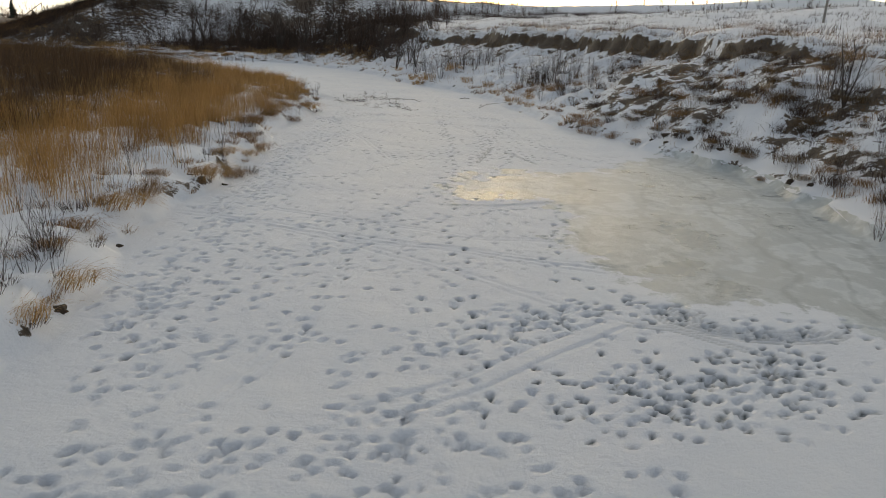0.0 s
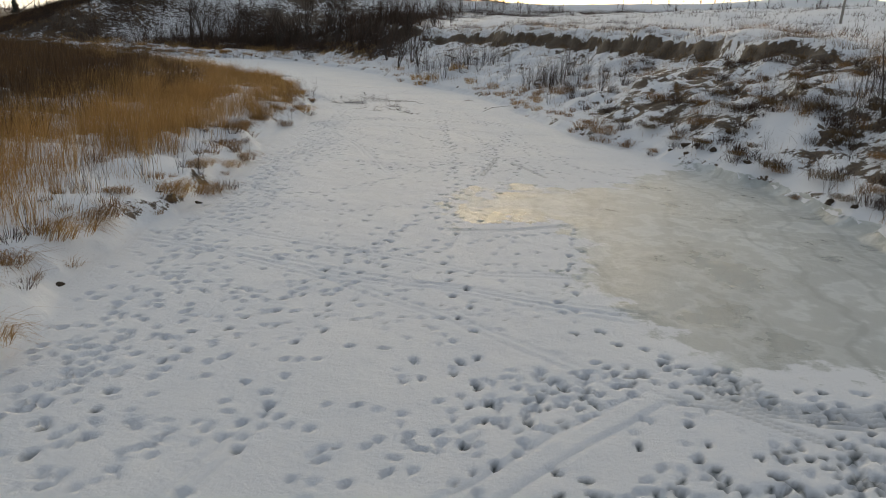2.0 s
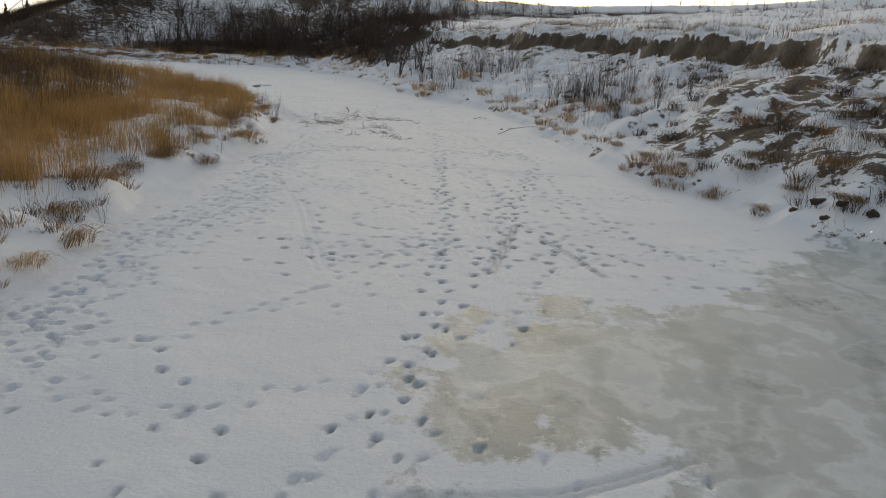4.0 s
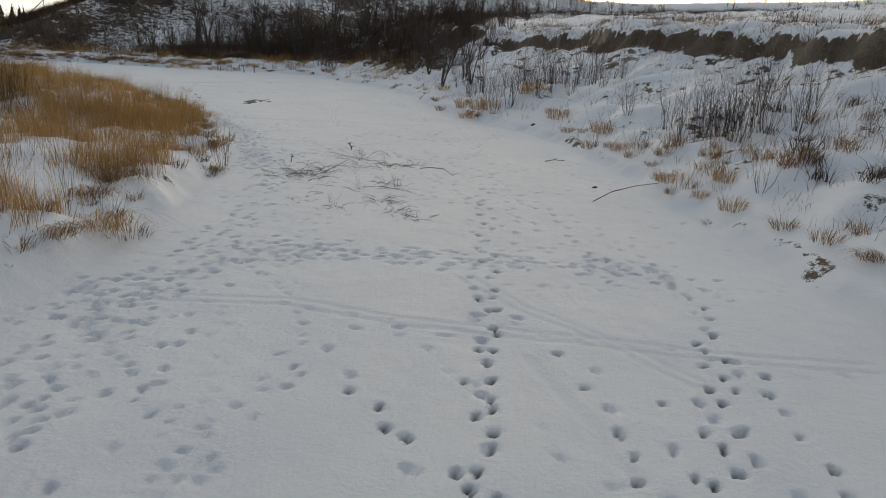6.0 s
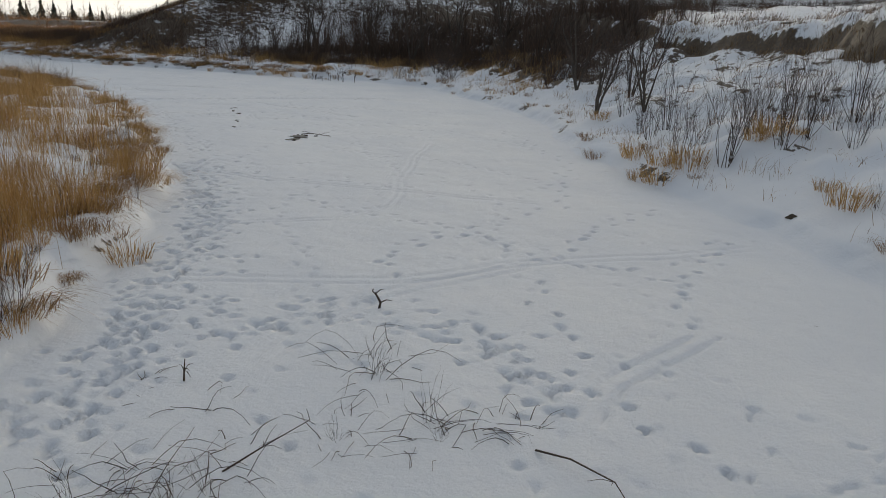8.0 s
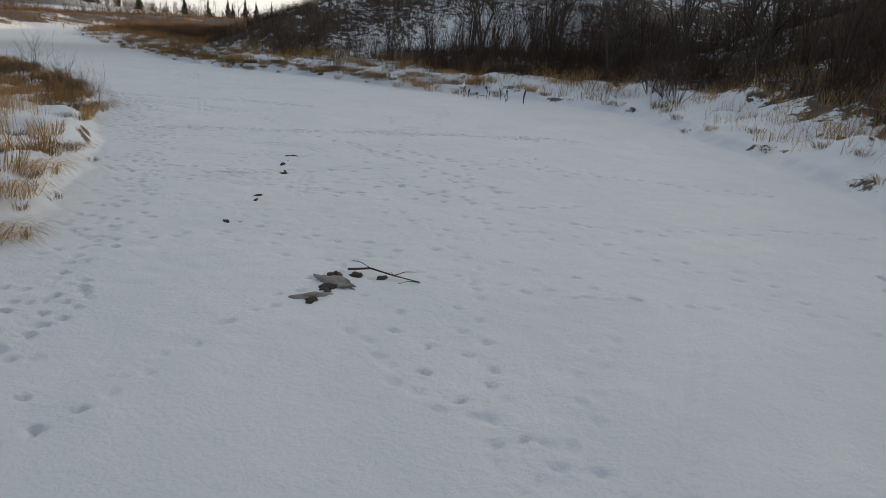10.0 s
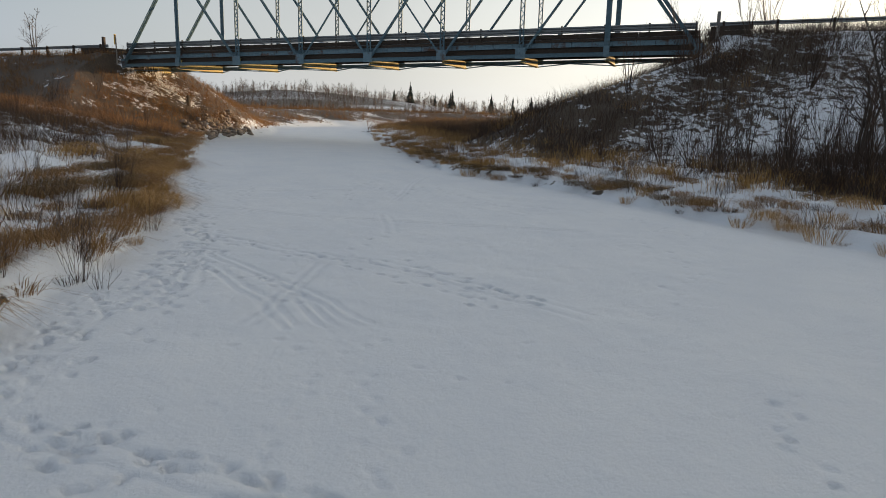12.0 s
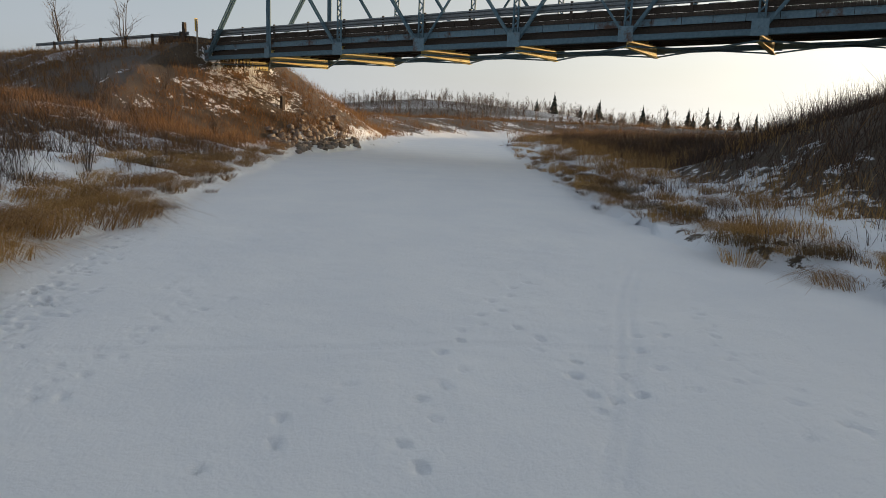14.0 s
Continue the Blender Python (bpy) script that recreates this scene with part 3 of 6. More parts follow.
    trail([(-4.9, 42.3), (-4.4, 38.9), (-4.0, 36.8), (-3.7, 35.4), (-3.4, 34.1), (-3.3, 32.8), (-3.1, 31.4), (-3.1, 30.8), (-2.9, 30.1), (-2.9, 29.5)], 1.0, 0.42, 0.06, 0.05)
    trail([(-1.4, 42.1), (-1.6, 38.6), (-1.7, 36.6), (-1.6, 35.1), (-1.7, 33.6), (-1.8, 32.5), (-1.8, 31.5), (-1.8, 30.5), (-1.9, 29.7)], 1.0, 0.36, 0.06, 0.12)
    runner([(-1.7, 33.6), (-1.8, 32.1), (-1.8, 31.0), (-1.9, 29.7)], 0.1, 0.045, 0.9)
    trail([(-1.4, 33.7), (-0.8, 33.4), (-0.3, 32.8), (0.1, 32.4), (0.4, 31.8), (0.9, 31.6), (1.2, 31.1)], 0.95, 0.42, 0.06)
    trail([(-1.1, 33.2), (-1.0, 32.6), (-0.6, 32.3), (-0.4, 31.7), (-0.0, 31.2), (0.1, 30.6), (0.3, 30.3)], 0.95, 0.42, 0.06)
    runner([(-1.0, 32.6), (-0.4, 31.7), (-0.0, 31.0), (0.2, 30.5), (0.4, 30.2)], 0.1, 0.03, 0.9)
    trail([(-2.1, 34.3), (-2.4, 34.8), (-2.9, 35.2), (-3.7, 36.1), (-4.5, 37.0), (-5.4, 37.8), (-6.5, 39.2)], 0.8, 0.45, 0.055)
    trail([(-2.3, 30.9), (-1.4, 31.0), (-0.9, 31.1), (-0.4, 30.8)], 0.8, 0.4)
    trail([(-7.3, 30.9), (-6.8, 30.6), (-6.2, 30.3), (-5.7, 30.0), (-5.2, 29.7)], 0.8, 0.45)
    trail([(-5.4, 30.3), (-5.1, 30.0), (-4.6, 29.7), (-4.2, 29.4)], 0.9, 0.4)
    trail([(-7.0, 29.3), (-6.4, 28.9), (-5.9, 28.7)], 0.7)
    runner([(-8.7, 36.0), (-7.1, 33.1), (-6.3, 31.3), (-5.7, 29.8), (-5.3, 29.0)], 0.2, 0.03)
    trodden([(-6.4, 31.6), (-5.3, 30.9), (-4.3, 30.6), (-3.1, 30.7)], 30, 0.4, 0.2)
    trodden([(-5.8, 32.4), (-4.1, 31.8), (-2.5, 31.1)], 26, 0.35, 0.1)
    trail([(-1.1, 41.0), (-0.2, 37.4), (0.5, 35.6), (1.0, 34.4), (1.2, 33.8), (1.5, 33.2), (1.7, 32.6), (2.1, 32.1)], 0.6, 0.5)
    trail([(-1.7, 39.5), (-0.5, 36.3), (0.2, 35.3), (0.7, 34.8), (2.0, 34.9)], 0.25, 0.6)
    trail([(-2.5, 37.1), (-2.1, 35.5), (-1.8, 34.3), (-1.4, 33.7)], 0.7, 0.45)
    trail([(-3.4, 40.5), (-2.5, 37.5), (-2.0, 35.9)], 0.5, 0.5)
    trail([(-0.9, 32.2), (-0.9, 31.5), (-0.8, 30.3)], 0.8)
    trail([(-7.3, 34.3), (-6.7, 33.1), (-6.4, 32.4)], 0.4)
    trodden([(-9.3, 31.6), (-9.2, 33.0), (-9.4, 35.0), (-10.1, 37.8), (-10.8, 40.5)], 260, 0.65)
    runner([(-10.1, 40.6), (-8.2, 41.0), (-6.2, 40.8), (-4.5, 40.9), (-2.7, 41.1), (-1.1, 41.2), (0.9, 41.4)], 0.28)
    runner([(-5.6, 43.3), (-4.4, 42.0), (-3.5, 41.5), (-2.6, 40.9), (-1.6, 40.1)], 0.24)
    runner([(-4.1, 40.2), (-3.5, 39.2), (-3.1, 38.7), (-2.9, 38.1), (-2.5, 37.7)], 0.1, 0.03)
    trodden([(-9.7, 43.6), (-7.2, 44.0), (-3.8, 44.6), (-1.6, 44.7)], 150, 0.35)
    trodden([(-11.7, 39.7), (-11.0, 41.1), (-10.2, 42.7), (-9.0, 44.1)], 130, 0.5)
    trail([(-5.4, 44.0), (-5.1, 42.0), (-4.9, 41.5), (-4.0, 41.5)])
    trail([(-1.5, 43.7), (-1.3, 42.2), (-1.3, 41.0), (-1.3, 39.9)], 0.5)
    trail([(-6.7, 40.6), (-5.4, 40.6), (-4.3, 40.4)])
    trail([(-6.7, 49.8), (-6.0, 46.9), (-5.4, 44.0)])
    trail([(-4.7, 49.2), (-3.7, 46.8), (-2.7, 44.3), (-1.6, 44.3), (-0.4, 43.5)])
    trail([(-7.1, 38.4), (-7.0, 39.3), (-6.9, 39.9)])
    runner([(-16.6, 55.3), (-14.8, 56.2), (-13.0, 57.2), (-11.7, 58.8), (-10.7, 59.7), (-8.7, 61.2), (-7.4, 62.6)], 0.28)
    runner([(-13.2, 53.7), (-13.2, 54.8), (-13.1, 56.2), (-12.5, 57.3), (-11.3, 59.0)], 0.3)
    trail([(-15.6, 54.4), (-14.7, 54.1), (-13.6, 53.9), (-13.3, 53.8)], 0, 0.35)
    runner([(-8.8, 54.2), (-8.7, 55.2), (-8.2, 56.4), (-7.9, 57.2)], 0.3, 0.05)
    trail([(-7.9, 57.2), (-8.2, 58.5), (-8.5, 60.7), (-7.9, 62.7)], 0, 0.4)
    runner([(-23.3, 62.7), (-20.6, 62.5), (-16.5, 63.4), (-12.6, 64.0)], 0.2)
    runner([(-18.1, 58.4), (-16.2, 60.1), (-15.7, 61.7), (-16.6, 63.8), (-18.2, 67.9), (-19.1, 70.9)], 0.2)
    trodden([(-24.0, 62.8), (-20.8, 60.3), (-18.5, 58.4), (-17.3, 56.3), (-16.3, 54.6), (-15.3, 53.1), (-14.7, 52.0), (-14.2, 51.0)], 420, 0.35)
    trail([(-13.3, 57.2), (-14.0, 58.7), (-13.9, 59.7), (-13.1, 60.6)])
    trail([(-11.3, 56.0), (-10.4, 55.8), (-10.0, 55.3), (-9.9, 54.3)], 0, 0.4)
    trodden([(-12.3, 55.7), (-11.2, 55.6), (-9.9, 54.9), (-9.3, 54.3)], 50, 0.3)
    trail([(-8.9, 54.8), (-8.3, 54.5), (-7.8, 54.2), (-7.1, 53.9)], 0, 0.45)
    trail([(-10.7, 58.3), (-10.5, 57.2), (-10.0, 56.7), (-9.2, 55.9), (-8.7, 55.5)], 0, 0.5)
    trail([(-20.3, 62.3), (-22.2, 64.0), (-24.1, 65.2)])
    trail([(-10.9, 60.5), (-10.3, 63.4), (-9.6, 65.1)], 0, 0.4)
    trodden([(-15.0, 54.7), (-13.6, 54.3), (-13.3, 55.7)], 50, 0.4)
    trodden([(-40.7, 73.4), (-39.1, 75.8), (-37.0, 77.5), (-34.8, 79.8), (-32.5, 81.8), (-30.2, 83.6), (-28.3, 84.7)], 260, 0.28)
    runner([(-41.0, 74.1), (-37.0, 77.5), (-34.8, 79.7), (-32.5, 81.8), (-30.2, 83.6)], 0.35)
    runner([(-31.8, 71.7), (-31.0, 73.2), (-30.3, 75.2), (-29.5, 77.0), (-29.1, 78.4), (-28.8, 80.8), (-28.9, 82.0), (-28.6, 84.0)], 0.3)
    trail([(-32.2, 71.7), (-31.4, 73.4), (-30.1, 75.0), (-29.6, 76.1)], 0, 0.5)
    trail([(-34.7, 78.2), (-33.1, 78.0), (-31.8, 77.5), (-30.1, 77.3), (-28.6, 76.9)], 0, 0.4)
    runner([(-33.1, 78.0), (-31.8, 77.5), (-30.1, 77.3), (-29.5, 77.2)], 0.2)
    trail([(-28.1, 76.9), (-27.6, 76.4), (-27.1, 76.3), (-26.6, 76.2), (-26.1, 76.2), (-25.7, 76.0)], 0.1, 0.4, 0.06)
    runner([(-27.7, 76.5), (-27.1, 76.3), (-26.1, 76.2), (-25.6, 76.0)], 0.16)
    runner([(-30.4, 73.9), (-29.9, 73.4), (-29.4, 73.0), (-29.0, 72.6), (-28.6, 72.3)], 0.2)
    trail([(-30.0, 72.6), (-29.2, 72.8), (-28.8, 73.2), (-28.1, 73.3), (-27.6, 73.6)], 0.1, 0.45, 0.06)
    runner([(-31.4, 71.6), (-30.8, 72.0), (-30.4, 72.1), (-30.2, 72.4)], 0.2)
    runner([(-29.2, 72.8), (-28.8, 73.2), (-28.1, 73.4)], 0.2)
    trail([(-28.0, 73.6), (-28.0, 74.3), (-28.2, 75.0), (-28.2, 75.8), (-28.5, 76.6)], 0.3, 0.6, 0.06)
    trail([(-27.0, 74.7), (-26.8, 75.5), (-27.3, 76.7), (-28.1, 77.4), (-28.6, 78.2)], 0, 0.55)
    runner([(-32.4, 76.2), (-33.3, 76.5), (-34.3, 76.3), (-35.2, 75.7)], 0.25)
    trodden([(-37.8, 73.1), (-38.6, 74.2), (-44.6, 76.4), (-48.9, 78.4)], 130, 0.4)
    trail([(-27.9, 77.9), (-28.0, 78.6), (-28.4, 80.0)], 0, 0.5)
    trail([(-28.2, 80.9), (-27.3, 79.9), (-26.2, 79.2), (-25.5, 78.8)], 0, 0.6)
    trodden([(-32.4, 72.1), (-31.6, 72.7), (-31.1, 73.4)], 22, 0.25)
    runner([(-56.3, 79.5), (-53.1, 82.1), (-51.1, 84.4), (-49.1, 87.1), (-47.7, 89.2)], 0.25)
    runner([(-50.5, 78.7), (-47.1, 80.5), (-45.8, 81.9), (-44.7, 82.4), (-43.4, 82.7), (-42.3, 83.0), (-41.2, 83.5), (-40.4, 83.7)], 0.4)
    trodden([(-50.5, 78.7), (-47.1, 80.5), (-45.8, 81.9), (-44.7, 82.4), (-43.4, 82.7), (-42.3, 83.0), (-41.2, 83.5)], 110, 0.2)
    runner([(-46.5, 78.3), (-44.6, 78.5), (-43.6, 78.8), (-42.7, 78.8), (-41.8, 78.9)], 0.24, 0.045)
    runner([(-47.7, 78.5), (-45.1, 79.2), (-44.2, 79.5), (-43.0, 79.8), (-42.0, 79.9), (-41.5, 80.1)], 0.24, 0.045)
    runner([(-46.1, 80.6), (-44.5, 79.6), (-43.8, 79.1), (-42.9, 78.7), (-42.2, 78.2)], 0.24, 0.045)
    runner([(-44.2, 79.4), (-43.1, 79.4), (-42.3, 79.4), (-41.6, 79.5)], 0.2, 0.045)
    trodden([(-54.2, 78.7), (-50.0, 78.6), (-47.8, 78.2), (-44.9, 77.6), (-43.9, 76.9)], 150, 0.3)
    runner([(-47.8, 78.2), (-44.9, 77.6), (-43.9, 76.9)], 0.3)
    trodden([(-45.3, 79.2), (-44.2, 79.4), (-43.0, 79.5)], 22, 0.2)
    runner([(-52.5, 84.6), (-49.2, 83.5)], 0.3)
    trail([(-49.2, 83.5), (-47.3, 81.6)])
    trail([(-45.7, 81.0), (-43.9, 81.7), (-43.0, 82.1), (-41.7, 82.1)], 0, 0.5)
    trail([(-42.8, 82.5), (-41.2, 82.4)])
    runner([(-60.3, 81.0), (-60.1, 82.9), (-59.9, 84.8), (-59.7, 86.7), (-59.1, 89.1)], 0.12, 0.03)
    runner([(-64.0, 91.2), (-60.8, 89.2), (-58.8, 88.1), (-57.3, 87.2), (-56.0, 86.3)], 0.2)
    trail([(-58.2, 87.2), (-57.5, 86.9), (-57.3, 87.1), (-57.5, 87.5), (-58.3, 88.1), (-59.2, 88.4), (-60.4, 89.7)], 0, 0.45, 0.04)
    trail([(-56.6, 84.7), (-58.5, 85.3), (-58.3, 85.6), (-59.8, 85.9), (-61.1, 86.8), (-63.2, 88.4)], 0, 0.5, 0.04)
    trail([(-60.4, 87.3), (-59.0, 87.2), (-58.0, 87.1)], 0, 0.5, 0.04)
    trail([(-57.8, 88.4), (-57.7, 89.1), (-56.7, 89.4), (-56.0, 88.5)], 0, 0.6, 0.04)
    trail([(-58.6, 84.4), (-58.5, 84.0), (-57.6, 83.6), (-56.7, 83.0)], 0, 0.6, 0.04)
    trodden([(-70.3, 80.2), (-65.0, 80.0), (-62.0, 79.9), (-60.0, 80.3)], 110, 0.35)
    trail([(-58.8, 81.3), (-59.4, 81.5), (-61.7, 82.0), (-62.9, 83.1)], 0, 0.6, 0.04)
    for turn in (1.15, 1.0, 0.85, 0.7):
        runner([(4.3 + turn * 1.5 * math.cos(a), 14.9 + turn * 0.75 * math.sin(a)) for a in np.linspace(2.6, 6.0, 12)], 0.12, 0.035, 0.7)
    trodden([(-7, 7.5), (-3.0, 8.2), (0, 8.6), (4, 8.8)], 200, 0.6, 0.15)
    trodden([(-5.5, 8.9), (-2.5, 9.7), (0.2, 10.4)], 120, 0.45, 0.1)
    trodden([(-6.0, 10.5), (-4.0, 12.6), (-2.0, 14.2)], 60, 0.5)
    trodden([(-6.8, 12.0), (-5.6, 16.0), (-5.0, 20.0)], 110, 0.8)
    trodden([(2.5, 15.4), (3.6, 14.8), (5.0, 14.6), (6.4, 15.0), (7.5, 13.2)], 90, 0.3, 0.9)
    trodden([(-10.6, 43.0), (-12.0, 47.0), (-13.2, 50.6), (-16.6, 56.0), (-20.5, 60.8), (-26.4, 66.2), (-33.0, 71.0), (-38.5, 74.2)], 420, 0.4)
    trodden([(-40.4, 74.4), (-45.5, 77.2), (-49.5, 78.2), (-55.0, 78.8), (-64.0, 80.0)], 260, 0.4)
    trail([(-14.0, 58.0), (-12.0, 64.0), (-13.5, 70.0), (-18.0, 76.0)])
    for _ in range(90):
        # lone wanderings of people and dogs
        s = rng.uniform(0, 1)
        bx, by = np.interp(s, np.linspace(0, 1, 9), (0, -2, -4, -7, -10, -18, -28, -40, -60)), np.interp(s, np.linspace(0, 1, 9), (10, 22, 34, 44, 54, 66, 77, 82, 86))
        a0 = rng.uniform(0, 6.28)
        way = [(bx + rng.normal(0, 3), by + rng.normal(0, 3))]
        for _k in range(6):
            a0 += rng.normal(0, 0.35)
            way.append((way[-1][0] + 1.8 * math.cos(a0), way[-1][1] + 1.8 * math.sin(a0)))
        trail(way, 0.3 * (by < 30) * (rng.random() < 0.4), rng.choice([0.35, 0.6]), rng.uniform(0.02, 0.045), 0.1, rng.uniform(0.7, 1.0))


stretches = []
for x0, x1, step in ((-71.0, -39.9, 0.07), (-40.0, 12.0, 0.062)):
    lay_snow(x0, x1, step)
    tread()
    quad = FINE[:-1, :-1] & FINE[1:, :-1] & FINE[:-1, 1:] & FINE[1:, 1:]
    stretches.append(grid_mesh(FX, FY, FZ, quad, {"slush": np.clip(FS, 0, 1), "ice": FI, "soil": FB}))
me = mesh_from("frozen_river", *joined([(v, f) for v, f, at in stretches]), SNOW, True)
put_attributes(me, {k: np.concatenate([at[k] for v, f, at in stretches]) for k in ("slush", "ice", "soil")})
tagged(new("frozen_river", me), "frozen river under trodden snow with a sheet of bare grey ice", "river", kind="structure")

# ---- snowy ground: banks, road embankment and the land to the horizon ----
sheets = []


def sheet(x0, x1, y0, y1, step, keep_if, sink=0.0):
    X, Y = grid(x0, x1, y0, y1, step)
    d, lft = shore(X, Y)
    Z, B = land(X, Y, d, lft)
    ok = keep_if(X, Y, d)
    q = ok[:-1, :-1] & ok[1:, :-1] & ok[:-1, 1:] & ok[1:, 1:]
    v, f, at = grid_mesh(X, Y, Z - sink, q, {"soil": B})
    sheets.append((v, f, at["soil"]))


def in_fine(X, Y):
    return (X > -70.3) & (X < 11.4) & (Y > 7.0) & (Y < 99.3)


def in_mid(X, Y):
    return (X > -134) & (X < 27) & (Y > 3) & (Y < 127)


sheet(-135, 28, 2, 128, 0.29, lambda X, Y, d: (d < 15) & ~(in_fine(X, Y) & (d < 0.25)), 0.012)
sheet(-300, 220, -60, 360, 2.0, lambda X, Y, d: ~(in_mid(X, Y) & (d < 12.5)), 0.05)
sheet(-3000, 3000, -3000, 3000, 30.0, lambda X, Y, d: ~((X > -265) & (X < 185) & (Y > -25) & (Y < 325)), 0.3)
v, f = joined([(a, b) for a, b, c in sheets])
me = mesh_from("ground", v, f, SNOW, True)
put_attributes(me, {"soil": np.concatenate([c for a, b, c in sheets])})
tagged(new("ground", me), "snow-covered river banks, embankment and fields with bare soil", "ground", kind="structure")


# ---- truss bridge ----
def on_bridge(a, r, z):
    """World place: a metres along the span, r across from the near truss, z up."""
    p = END_A + ALONG * a + ACROSS * r
    return np.array((p[0], p[1], z + GRADE * (a - SPAN / 2)))


PANEL, TALL = SPAN / 8, 10.0
bridge = empty("truss_bridge", tuple(on_bridge(SPAN / 2, WIDE / 2, 0)), "weathered blue steel truss road bridge over the frozen river", "bridge")
UPV = (0, 0, 1)


def laced(p, q, w, h, gap, side):
    """Two channels joined by zigzag lacing bars; side: way in which the channels stand apart."""
    p, q, s = np.asarray(p, float), np.asarray(q, float), np.asarray(side, float)
    a = unit(q - p)
    o = np.cross(a, s)
    out = [beam(p + s * k * gap / 2, q + s * k * gap / 2, w, h, o) for k in (-1, 1)]
    n = max(2, int(np.linalg.norm(q - p) / (gap * 1.05)))
    for k in range(n):
        e = 1 if k % 2 else -1
        for face in (-1, 1):
            u0, u1 = p + (q - p) * k / n, p + (q - p) * (k + 1) / n
            out.append(beam(u0 - s * e * gap / 2 + o * face * h * 0.5, u1 + s * e * gap / 2 + o * face * h * 0.5, 0.055, 0.014, o))
    return joined(out)


S3, X3 = np.array((*ALONG, 0.0)), np.array((*ACROSS, 0.0))
for r in (0.0, WIDE):
    lo = [on_bridge(k * PANEL, r, CHORD) for k in range(9)]
    hi = [on_bridge(k * PANEL, r, CHORD + TALL) for k in range(9)]
    part("bottom_chord", *joined([beam(lo[0] + X3 * k, lo[8] + X3 * k, 0.09, 0.30) for k in (-0.16, 0.16)] + [beam(lo[0] + UPV_ * 0.16, lo[8] + UPV_ * 0.16, 0.44, 0.025) for UPV_ in (np.array((0, 0, 1.0)),)]), STEEL, bridge)
    part("top_chord", *joined([beam(hi[1] + X3 * k, hi[7] + X3 * k, 0.10, 0.36) for k in (-0.2, 0.2)] + [beam(hi[1] + np.array((0, 0, 0.19)), hi[7] + np.array((0, 0, 0.19)), 0.56, 0.02)]), STEEL, bridge)
    for a, b in ((0, 1), (8, 7)):
        part("end_post", *joined([laced(lo[a], hi[b], 0.10, 0.10, 0.40, X3), beam(lo[a] + np.array((0, 0, 0.1)), hi[b] + np.array((0, 0, 0.1)), 0.06, 0.30)]), STEEL, bridge)
    for k in range(1, 8):
        if k in (1, 7):
            part("hanger", *joined([beam(lo[k] + S3 * e * 0.1, hi[k] + S3 * e * 0.1, 0.06, 0.26, S3) for e in (-1, 1)]), STEEL, bridge)
        else:
            part("vertical_post", *laced(lo[k], hi[k], 0.10, 0.10, 0.34, S3), STEEL, bridge)
    for a, b in ((1, 2), (2, 3), (3, 4), (7, 6), (6, 5), (5, 4)):
        part("diagonal", *joined([beam(hi[a] + X3 * k, lo[b] + X3 * k, 0.03, 0.17) for k in (-0.12, 0.12)]), STEEL, bridge)
    for a, b in ((4, 3), (4, 5)):
        part("counter_brace", *joined([beam(hi[a] + X3 * k, lo[b] + X3 * k, 0.03, 0.13) for k in (-0.05, 0.05)]), STEEL, bridge)
    for k in range(9):
        side = -0.24 if r == 0 else 0.24
        c = lo[k] + np.array((0, 0, 0.24)) + X3 * side
        wide = 0.5 if k in (1, 7) else 0.9
        part("gusset_plate", *joined([beam(c - S3 * wide / 2, c + S3 * wide / 2, 0.03, 0.90)] + [beam(c + S3 * e + np.array((0, 0, g)), c + S3 * e + np.array((0, 0, g)) + X3 * side * 0.15, 0.04, 0.04) for e in (-0.3, -0.1, 0.1, 0.3) if abs(e) < wide / 2 for g in (-0.22, 0, 0.22)]), FASCIA, bridge)
for k in range(9):
    a, b = on_bridge(k * PANEL, 0.15, CHORD - 0.02), on_bridge(k * PANEL, WIDE - 0.15, CHORD - 0.02)
    # floor beams get the yellow steel, so their sunlit look is painted on
    part("floor_beam", *joined([beam(a, b, 0.02, 0.95), beam(a + np.array((0, 0, 0.47)), b + np.array((0, 0, 0.47)), 0.30, 0.03), beam(a - np.array((0, 0, 0.47)), b - np.array((0, 0, 0.47)), 0.30, 0.03)]
                                + [beam(on_bridge(k * PANEL, q, CHORD - 0.45), on_bridge(k * PANEL, q, CHORD + 0.42), 0.24, 0.03, S3) for q in (1.8, 3.75, 5.7)]), SUN_OCHRE, bridge, "ochre-stained floor beam")
for k in range(8):
    for r0, r1 in ((0.2, WIDE - 0.2), (WIDE - 0.2, 0.2)):
        part("lateral_brace", *beam(on_bridge(k * PANEL, r0, CHORD - 0.42), on_bridge((k + 1) * PANEL, r1, CHORD - 0.42), 0.10, 0.09), STEEL, bridge)
    if 0 < k < 8:
        part("top_strut", *laced(on_bridge(k * PANEL, 0.1, CHORD + TALL), on_bridge(k * PANEL, WIDE - 0.1, CHORD + TALL), 0.08, 0.08, 0.35, S3), STEEL, bridge)
for r in (0.55, 1.45, 2.5, 3.75, 5.0, 6.05, 6.95):
    part("stringer", *joined([beam(on_bridge(0, r, CHORD + 0.44), on_bridge(SPAN, r, CHORD + 0.44), 0.02, 0.42), beam(on_bridge(0, r, CHORD + 0.26), on_bridge(SPAN, r, CHORD + 0.26), 0.16, 0.025),
                              beam(on_bridge(0, r, CHORD + 0.62), on_bridge(SPAN, r, CHORD + 0.62), 0.16, 0.025)]), TIMBER, bridge)
